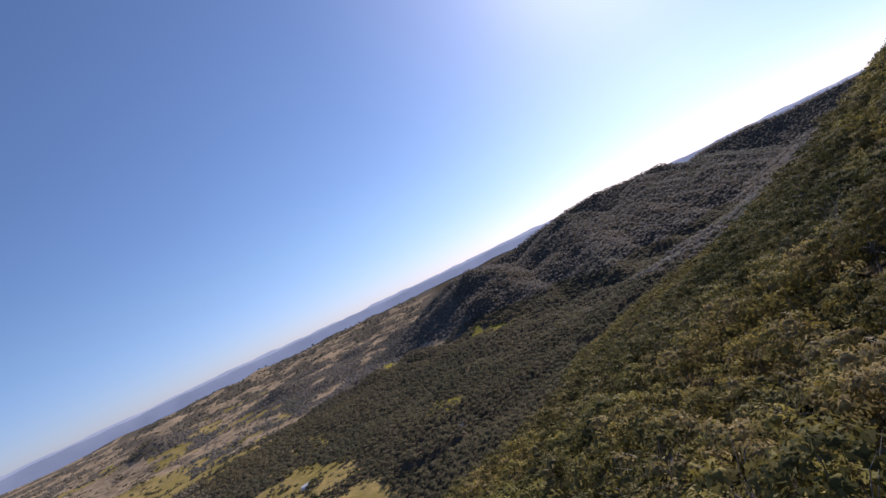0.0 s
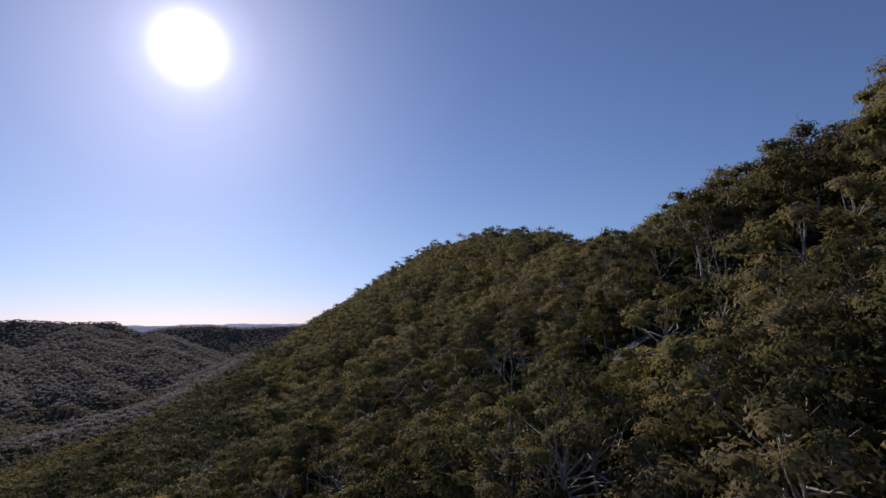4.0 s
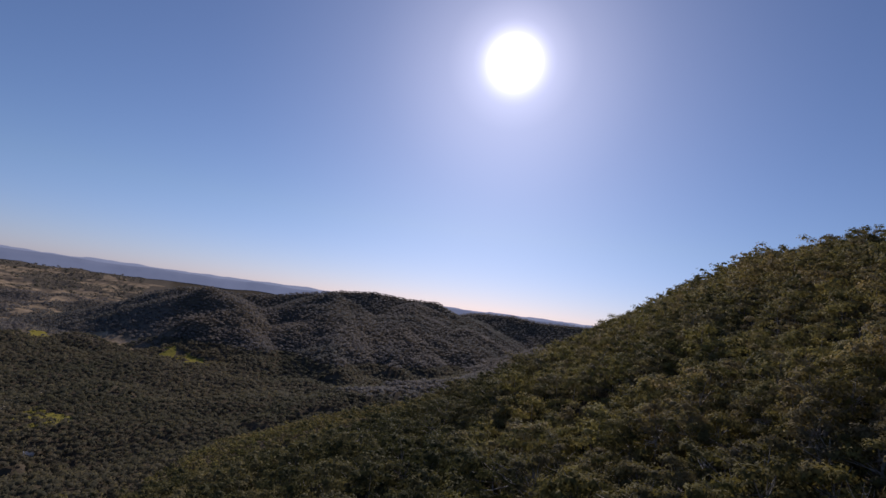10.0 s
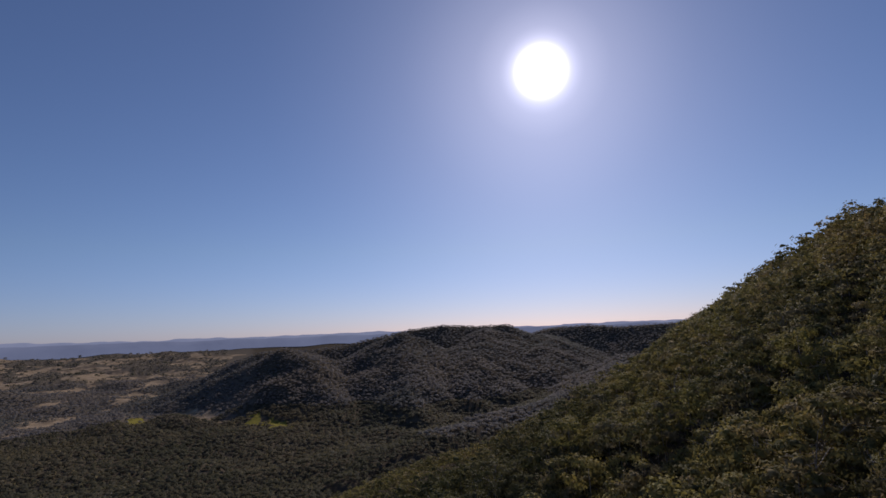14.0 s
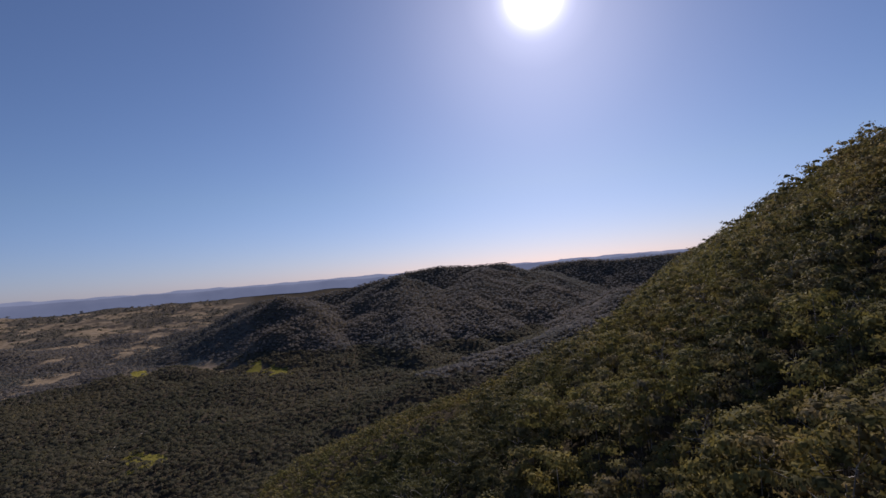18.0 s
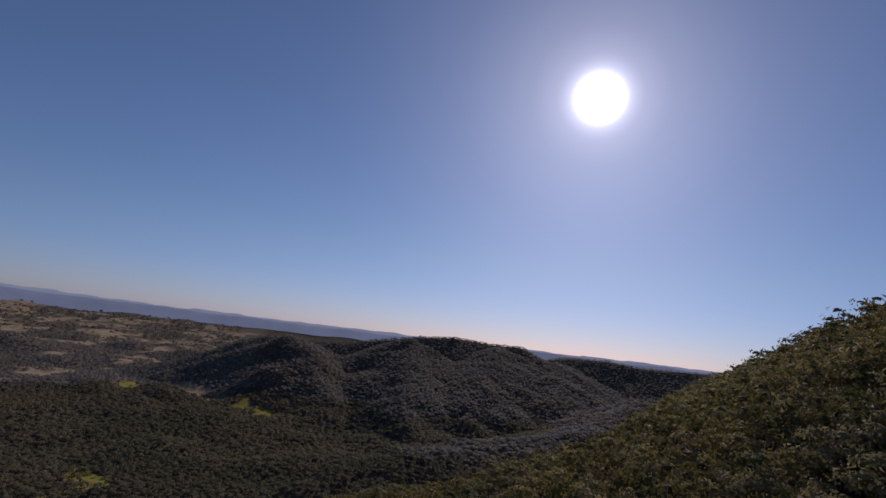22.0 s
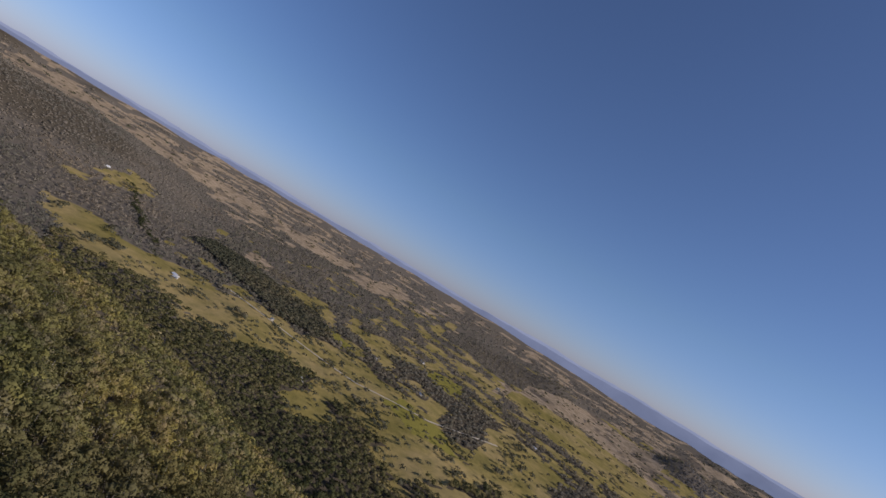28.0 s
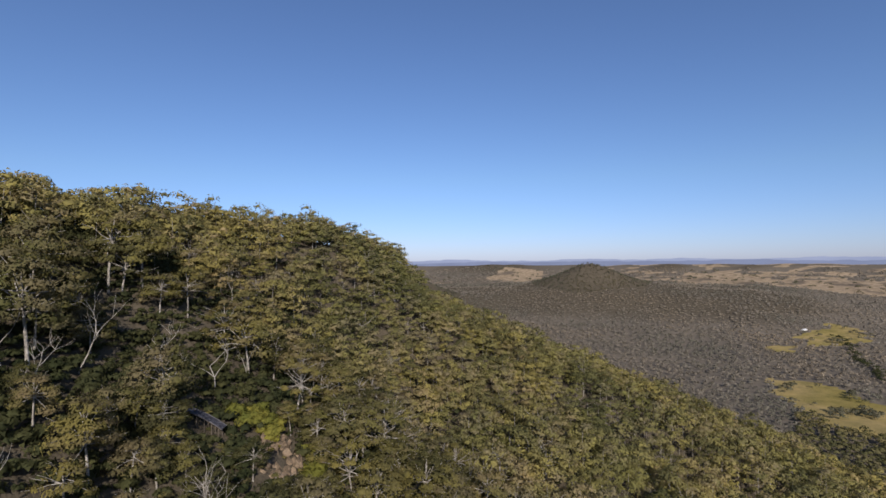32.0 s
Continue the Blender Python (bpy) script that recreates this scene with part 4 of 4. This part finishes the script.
def woods(step, r0, r1, seed, mat, label, scale, a0, a1):
    x, y = scatter(step, -r1, r1 if r1 > 2500 and a1 < 90 else 600, -r1, r1, seed, 1.5)
    r, az = np.hypot(x, y), np.degrees(np.arctan2(x, y))
    way = az + 7 * soft_noise(x, y, 150, 71) * (np.abs(az + 115) < 40) * (r1 < 1200)
    ok = (r > r0) & (r < r1) & (((way > a0) & (way < a1)) | ((az > 172) & (a0 < -170)))
    x, y, r, az = x[ok], y[ok], r[ok], az[ok]
    u, v = uv(x, y)
    c = cover(x, y).max(0)
    z = ground(x, y)
    rng = np.random.RandomState(seed + 1)
    wood = c < 0.5
    clump = soft_noise(x * 0.7 + y * 0.7, y - x, 130, 61) + 0.5 * soft_noise(x, y, 45, 62)
    lone = np.where(r < 2100, rng.uniform(size=len(x)) < 0.05 + 0.8 * (clump > 0.55), clump > 0.5) & (c > 0.5)
    behind = (z > FLOOR + 40) & (r > np.interp(az, RIDGE[:, 0], RIDGE[:, 1]) + 60) & (az > -36) & (az < 33)
    done = behind | (x > -560) & (x < 330) & (y > -330) & (y < 800) & (z > FLOOR + 30)
    ok = lone & ~wood & ~done
    if ok.sum() and mat in (M_LEAF_FOOT, M_LEAF_GREY, M_LEAF_PLAIN):
        grow("woods", TUFTS, x[ok], y[ok], z[ok] - 0.5, seed + 3, "dark shade trees in clumps over the pastures", M_LEAF_BELT, 0.8 * scale, 1.3 * scale, wood=False)
    ok = (wood | lone & (mat in (M_LEAF_VALLEY, M_LEAF_RIDGE))) & ~done
    high = ok & (z > FLOOR + 30 + 1.06 * rise(r, az))
    if mat in (M_LEAF_GREY, M_LEAF_PLAIN) and high.sum():
        ok = ok & ~high
        grow("woods", BLOBS, x[high], y[high], z[high] - 2.5 * scale, seed + 4, "dark forest on the lone hills of the plain", M_LEAF_BELT, 0.7 * scale, 1.25 * scale, wood=False)
    low = ok & (z < FLOOR + 45)
    if mat is M_LEAF_RIDGE and r1 < 2500 and low.sum():
        ok = ok & ~low
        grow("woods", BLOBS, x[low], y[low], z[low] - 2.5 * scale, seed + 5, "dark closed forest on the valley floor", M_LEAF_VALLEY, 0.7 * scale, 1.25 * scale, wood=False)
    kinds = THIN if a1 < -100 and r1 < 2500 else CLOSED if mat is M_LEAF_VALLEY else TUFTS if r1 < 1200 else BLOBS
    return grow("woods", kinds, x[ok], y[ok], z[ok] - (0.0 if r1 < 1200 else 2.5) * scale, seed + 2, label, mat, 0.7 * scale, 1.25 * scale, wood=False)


woods(10.5, 300, 1150, 31, M_LEAF_GREY, "brownish winter woods on the foothills", 1.0, -180, -126)
woods(9.0, 300, 1150, 47, M_LEAF_FOOT, "brown-green forest on the foothills", 1.05, -126, -60)
woods(17.5, 1150, 2000, 33, M_LEAF_GREY, "grey-brown winter woods south of the pastures", 1.35, -180, -118)
woods(15.0, 1150, 2000, 34, M_LEAF_PLAIN, "dark woods among the pastures of the plain", 1.3, -118, -66)
woods(19.5, 2000, 3450, 35, M_LEAF_GREY, "grey-brown woods far out in the south, paled for haze", 1.15, -180, -118)
woods(22.0, 2000, 3450, 38, M_LEAF_PLAIN, "dark woods far out on the plain", 1.4, -118, -66)
woods(40.0, 3450, 4350, 45, M_LEAF_GREY, "far woods between dry fields towards the horizon", 1.9, -180, -66)
woods(34.0, 3450, 4600, 48, M_LEAF_PLAIN, "dark far woods between tan fields in the north", 1.9, -66, -34)
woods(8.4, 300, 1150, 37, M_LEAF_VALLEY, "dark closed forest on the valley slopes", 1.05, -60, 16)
# ridge woods wear the haze-paled leaves
woods(11.5, 1150, 2000, 39, M_LEAF_RIDGE, "forest on the foot of the long ridge, paled for haze", 1.25, -66, 16)
woods(15.0, 2000, 3450, 41, M_LEAF_RIDGE, "forest covering the long ridge, haze put into its leaf colour", 1.3, -66, 16)

# the back of the hill, behind the crest
x, y = scatter(9.5, -120, 640, -420, 860, 43)
u, v = uv(x, y)
uc = np.interp(v, HILL[:, 0], HILL[:, 1])
z = ground(x, y)
keep = (u > uc + 38) & (u < uc + 330) & (z > FLOOR + 20)
grow("forest", TUFTS, x[keep], y[keep], z[keep] - 1.0, 44, "gum forest on the far side of the hill", M_LEAF, 0.9, 1.3, wood=False)

# a dark line of trees along the creek, in the shade-toned leaves
CREEK = [(-1640, -1290), (-1560, -1170), (-1400, -1020), (-1350, -930), (-1240, -830), (-1170, -700)]
rng = np.random.RandomState(51)
s = np.linspace(0, len(CREEK) - 1, 150)
x = np.interp(s, range(len(CREEK)), [p[0] for p in CREEK]) + rng.normal(size=150) * 7
y = np.interp(s, range(len(CREEK)), [p[1] for p in CREEK]) + rng.normal(size=150) * 7
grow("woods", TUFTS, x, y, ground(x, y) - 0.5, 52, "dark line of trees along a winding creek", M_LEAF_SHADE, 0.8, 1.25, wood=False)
x, y = scatter(10.5, -1700, -1200, -900, -200, 53)
keep = inside(x, y, STAND)
x, y = x[keep], y[keep]
grow("woods", TUFTS, x, y, ground(x, y) + 0.5, 54, "dense dark stand of tall trees beside the pasture", M_LEAF_BELT, 1.1, 1.7, wood=False)

# ---- the launch: ramp, rocks, bushes ----
def box(bm, size, m):
    bmesh.ops.create_cube(bm, size=1.0, matrix=m @ Matrix.Diagonal((*size, 1)))


def piece(name, parts_, mat, parent, label="", bevel=0.02):
    """One mesh of bevelled boxes under a thing."""
    bm = bmesh.new()
    for size, m in parts_:
        box(bm, size, m)
    if bevel:
        bmesh.ops.bevel(bm, geom=bm.edges[:], offset=bevel, segments=1, affect="EDGES")
    me_ = bpy.data.meshes.new(name)
    bm.to_mesh(me_)
    bm.free()
    me_.materials.append(mat)
    ob = new(name, me_)
    ob.parent = parent
    return tagged(ob, label)


def height(x_, y_):
    return float(ground(np.array([float(x_)]), np.array([float(y_)]))[0])


low, high = Vector((2.4, 4.7, 3.2)), Vector((11.2, 3.4, 7.9))
run = (high - low).length
tilt = math.degrees(math.asin((high.z - low.z) / run))
turn_z = math.degrees(math.atan2(high.y - low.y, high.x - low.x))
ramp_thing = new("launch_ramp")
ramp_thing.matrix_basis = pose(*low, 0, 0, turn_z)
tagged(ramp_thing, "weathered grey launch ramp on timber posts in a slope clearing", "ramp")
# the deck bends: flatter at the top, steeper at the lower lip
N_DECK = 10
knots = [Vector((0, 0, 0))]
for k in range(N_DECK):
    bend = radians(tilt + 9 - 18 * (k + 0.5) / N_DECK)
    knots.append(knots[-1] + Vector((math.cos(bend), 0, math.sin(bend))) * run / N_DECK)


def along(k, off=(0, 0, 0), stretch=1.0):
    """Place of a board or beam piece over the span from knot k, and its length."""
    a, b = knots[k], knots[k + 1]
    lean = math.degrees(math.atan2(b.z - a.z, b.x - a.x))
    return (b - a).length * stretch, Matrix.Translation((a + b) / 2) @ pose(0, 0, 0, 0, -lean, 0) @ Matrix.Translation(off)


for k in range(N_DECK):
    length, m = along(k, (0, 0, 0.01 * (k % 3)))
    piece("deck_board", [((length - 0.04, 2.8 + 0.1 * (k % 2), 0.07), m)], M_DECK, ramp_thing)
for sgn in (-1, 1):
    piece("kerb", [((length, 0.09, 0.18), m) for length, m in (along(k, (0, sgn * 1.5, 0.08), 1.02) for k in range(N_DECK))], M_KERB, ramp_thing, "grey edge board", 0.0)
    piece("joist", [((length, 0.12, 0.22), m) for length, m in (along(k, (0, sgn * 1.1, -0.17), 1.02) for k in range(N_DECK))], M_POST, ramp_thing, "", 0.0)
for k, sgn in itertools.product((1, 3, 5, 7, 9), (-1, 1)):
    p = knots[k]
    w = ramp_thing.matrix_basis @ Vector((p.x, sgn * 1.1, 0))
    drop = max(p.z + low.z - height(w.x, w.y) + 0.6, 0.8)
    piece("post", [((0.16, 0.16, drop), pose(p.x, sgn * 1.1, p.z - drop / 2 - 0.2))], M_POST, ramp_thing)


def boulder_mesh(seed, size):
    """An angular block: a ball cut flat by chance planes, with a broken surface."""
    r_ = random.Random(seed)
    cuts = [(Vector((r_.gauss(0, 1), r_.gauss(0, 1), r_.gauss(0, 0.8))).normalized(), r_.uniform(0.45, 0.8)) for _ in range(11)]
    bm = bmesh.new()
    bmesh.ops.create_icosphere(bm, subdivisions=3, radius=1.15)
    for v_ in bm.verts:
        p = v_.co.copy()
        for n_, far_ in cuts:
            p -= n_ * max(p.dot(n_) - far_, 0.0)
        p *= 1 + 0.10 * noise.noise(p * 2.6 + Vector((seed, 3, 0))) + 0.05 * noise.noise(p * 7 + Vector((0, seed, 0)))
        v_.co = Vector((p.x * size[0], p.y * size[1], p.z * size[2])) * 1.3
    me_ = bpy.data.meshes.new("boulder")
    bm.to_mesh(me_)
    bm.free()
    me_.materials.append(M_ROCK)
    return me_


crag = new("rock_outcrop")
crag.location = (-10.0, 2.0, height(-10, 2))
tagged(crag, "broken tan rock face with dark cracks below the launch ramp", "rock")
rng = np.random.RandomState(77)
for k in range(52):
    a, q = rng.uniform(0, 6.28), math.sqrt(rng.uniform(0, 1))
    bx, by = -10.5 + 5.6 * q * math.cos(a) + 0.25 * q * math.sin(a), 2.5 + 10.0 * q * math.sin(a)
    ob = new("boulder", boulder_mesh(k, rng.uniform(0.55, 1.35, 3) * (1.0, 1.1, 1.3)))
    ob.parent = crag
    ob.location = (bx + 10, by - 2, height(bx, by) - crag.location.z + rng.uniform(-0.5, 0.5))
    ob.rotation_euler = tuple(rng.uniform(-0.4, 0.4, 2)) + (rng.uniform(0, 6),)

pale = new("pale_boulder", boulder_mesh(91, (1.3, 1.0, 1.2)))
pale.location = (-20.6, 4.5, height(-20.6, 4.5) + 0.7)
pale.data.materials.clear()
pale.data.materials.append(plain_material("bleached rock", [(0.45, 0.42, 0.36), (0.6, 0.57, 0.5)], 0.5, 4.0))
tagged(pale, "bleached pale boulder on the slope below the rocks", "rock")

# low bushes of the clearing
BUSH = []
for k in range(4):
    r_ = np.random.RandomState(300 + k)
    c_ = [(r_.uniform(-1.2, 1.2), r_.uniform(-1.2, 1.2), r_.uniform(0.7, 1.9)) for _ in range(8)]
    lv, lf, ln = leaf_cloud(r_, c_, [r_.uniform(0.6, 1.0) for _ in c_], 80, 0.22)
    BUSH.append([mesh_from("foliage", lv, np.full(len(lf), 3), lf, [mat], smooth=True, normals=ln) for mat in (M_LEAF_TREE, M_LEAF_LIME)])
st, sf = tube([(0, 0, -0.3), (0.1, 0.1, 0.6), (0.3, -0.1, 1.4)], [0.09, 0.07, 0.03], 5)
BUSH_STEM = mesh_from("stem", np.array([tuple(p) for p in st]), np.full(len(sf), 4), np.array(sf), [M_BARK], smooth=True)
for k in range(150):
    a = rng.uniform(0, 6.28)
    lime = k < 26
    if lime:
        bx, by = (-3.5 + 3.2 * rng.normal(), -6.5 + 3.0 * rng.normal()) if k < 17 else (-19 + 2.0 * rng.normal(), 3 + 3.5 * rng.normal())
    elif k < 90:
        bx, by = -4 + 13 * math.cos(a) * rng.uniform(0.2, 1.2), 3 + 11 * math.sin(a) * rng.uniform(0.3, 1.2)
    else:
        s = rng.uniform(0.06, 0.4)
        bx, by = 0 - 28 * s + 6.5 * rng.normal(), 4 + 132 * s + 3 * rng.normal()
    if -1.5 < bx < 13 and 1.2 < by < 7.4:
        by += 7.0
    if not lime and k % 3 and math.hypot((bx + 10.5) / 6, (by - 2.5) / 11) < 1:
        bx += 13.0
    by_ramp = not lime and math.hypot(bx - 4, by - 6) < 18
    base = new("bush")
    q = rng.uniform(1.3, 2.2) if lime else rng.uniform(0.35, 0.7) if by_ramp else rng.uniform(0.7, 1.5)
    base.matrix_basis = pose(bx, by, height(bx, by) - 0.1, 0, 0, rng.uniform(0, 360)) @ Matrix.Scale(q, 4)
    tagged(base, "bright yellow-green bush beside the launch clearing" if lime else "low olive bush on the stony clearing slope", "bush", "bushes of the clearing")
    part("foliage", BUSH[k % 4][lime], base)
    part("stem", BUSH_STEM, base)


# bare trees with pale limbs standing out of the canopy
def snag(seed, h):
    r_ = random.Random(seed)
    vs, fs = [], []

    def limb(p, d, length, rad, depth):
        pts, q, w = [p], p, d
        for _ in range(3):
            w = (w + Vector((r_.uniform(-0.28, 0.28), r_.uniform(-0.28, 0.28), r_.uniform(-0.1, 0.22)))).normalized()
            q = q + w * (length / 3)
            pts.append(q)
        v_, f_ = tube(pts, [rad, rad * 0.85, rad * 0.68, rad * 0.5], 5)
        o = len(vs)
        vs.extend(v_)
        fs.extend(tuple(o + k for k in f) for f in f_)
        if depth:
            for _ in range(3 if depth > 1 else 2):
                k = r_.choice((2, 3, 3))
                side = Vector((r_.uniform(-1, 1), r_.uniform(-1, 1), r_.uniform(0.1, 0.9))).normalized()
                limb(pts[k], (w * 0.6 + side).normalized(), length * r_.uniform(0.5, 0.75), rad * 0.5, depth - 1)

    limb(Vector((0, 0, -2)), Vector((0.08, 0.03, 1)), h * 0.55, 0.012 * h, 3)
    return np.array([tuple(p) for p in vs]), np.array(fs)


M_SNAG = plain_material("bleached bare wood", [(0.26, 0.23, 0.19), (0.44, 0.40, 0.34)], 0.4, 5.0, 0.8, 0.2, 0.02)
SNAGS = [snag(k, 15 + k) for k in range(5)]
for k in range(44):
    bx, by = (rng.uniform(-75, 60), rng.uniform(-40, 110)) if k < 30 else (rng.uniform(-120, 40), rng.uniform(-140, 260))
    if -18 < bx < 18 and -6 < by < 16:
        by += 24
    v_, f_ = SNAGS[k % 5]
    base = new("bare_tree")
    q = rng.uniform(0.75, 1.1)
    base.matrix_basis = pose(bx, by, height(bx, by), 0, 0, rng.uniform(0, 360)) @ Matrix.Scale(q, 4)
    tagged(base, "bare pale gum with twisted limbs above the canopy", "tree", "bare trees on the slope")
    part("bare_trunk", mesh_from("bare_trunk", v_, np.full(len(f_), 4), f_, [M_SNAG], smooth=True), base)


# ---- farms on the plain ----
def house(x_, y_, turn_, lx, ly, label, roof_mat):
    base = new("farm_house")
    base.matrix_basis = pose(x_, y_, height(x_, y_) - 0.3, 0, 0, turn_)
    tagged(base, label, "house", "farm buildings")
    piece("wall", [((lx, ly, 3.2), pose(0, 0, 1.6))], M_WALL, base, "", 0.03)
    for sgn in (-1, 1):
        piece("roof", [((lx + 1.0, ly * 0.62, 0.18), pose(0, sgn * ly * 0.27, 4.15, sgn * -24))], roof_mat, base, "", 0.0)
    piece("door", [((1.0, 0.08, 2.1), pose(lx * 0.1, -ly / 2 - 0.05, 1.05))], M_POST, base, "", 0.0)
    for k_ in (-0.3, 0.32):
        piece("window", [((1.6, 0.08, 1.2), pose(lx * k_, -ly / 2 - 0.05, 1.7))], M_PANE, base, "", 0.0)
    piece("veranda", [((lx * 0.9, 2.2, 0.12), pose(0, -ly / 2 - 1.1, 2.7))], roof_mat, base, "", 0.0)


M_PANE, t_, b_ = material("dark window glass", 0.1)
b_.inputs["Base Color"].default_value = (0.03, 0.035, 0.04, 1)
M_ROOF_GREY = plain_material("grey metal roof", [(0.30, 0.31, 0.32), (0.40, 0.41, 0.42)], 0.3, 4.0, 0.5, 0.1, 0.01)
for hx, hy, ht, lx, ly, pale in ((-1625, -1400, 20, 26, 14, 1), (-1050, -530, 70, 18, 10, 1), (-1030, -515, 110, 12, 8, 0), (-1490, -120, 40, 22, 12, 1),
                                 (-2410, 270, 10, 26, 14, 1), (-940, 540, 60, 20, 10, 1), (-925, 522, 20, 12, 8, 0), (-862, 380, 15, 18, 9, 1), (-850, 395, 80, 12, 7, 1), (-610, 620, 30, 14, 9, 1),
                                 (-1370, 60, 25, 18, 10, 0), (-1640, 420, 60, 16, 10, 1), (-1180, -330, 35, 10, 7, 0), (-1900, -40, 50, 22, 12, 1), (-930, -110, 30, 26, 5, 1)):
    house(hx, hy, ht, lx, ly, "small pale-roofed farmhouse among the pastures" if pale else "grey-roofed farm shed beside a paddock", M_ROOF if pale else M_ROOF_GREY)


def track(name, pts, width, label):
    """A dirt track lying on the ground."""
    fine = []
    for (ax, ay), (bx, by) in zip(pts, pts[1:]):
        n_ = max(int(math.hypot(bx - ax, by - ay) / 12), 1)
        fine += [(ax + (bx - ax) * i_ / n_, ay + (by - ay) * i_ / n_) for i_ in range(n_)]
    fine.append(pts[-1])
    P = np.array(fine, float)
    d = np.gradient(P, axis=0)
    d /= np.linalg.norm(d, axis=1, keepdims=True)
    side = np.stack([-d[:, 1], d[:, 0]], 1) * width / 2
    Lr = np.concatenate([P + side, P - side])
    z_ = ground(Lr[:, 0], Lr[:, 1]) + 0.6
    n_ = len(P)
    f = np.array([(i_, i_ + 1, n_ + i_ + 1, n_ + i_) for i_ in range(n_ - 1)])
    tagged(new(name, mesh_from(name, np.c_[Lr, z_], np.full(len(f), 4), f, [M_TRACK])), label, "track", kind="structure")


track("track_1", [(-790, 725), (-820, 780), (-870, 850), (-885, 940)], 9, "pale dirt track through the valley woods")
track("track_2", [(-1390, 300), (-1200, 120), (-1130, -60), (-1160, -300), (-1200, -480)], 6, "dirt track along the pasture")
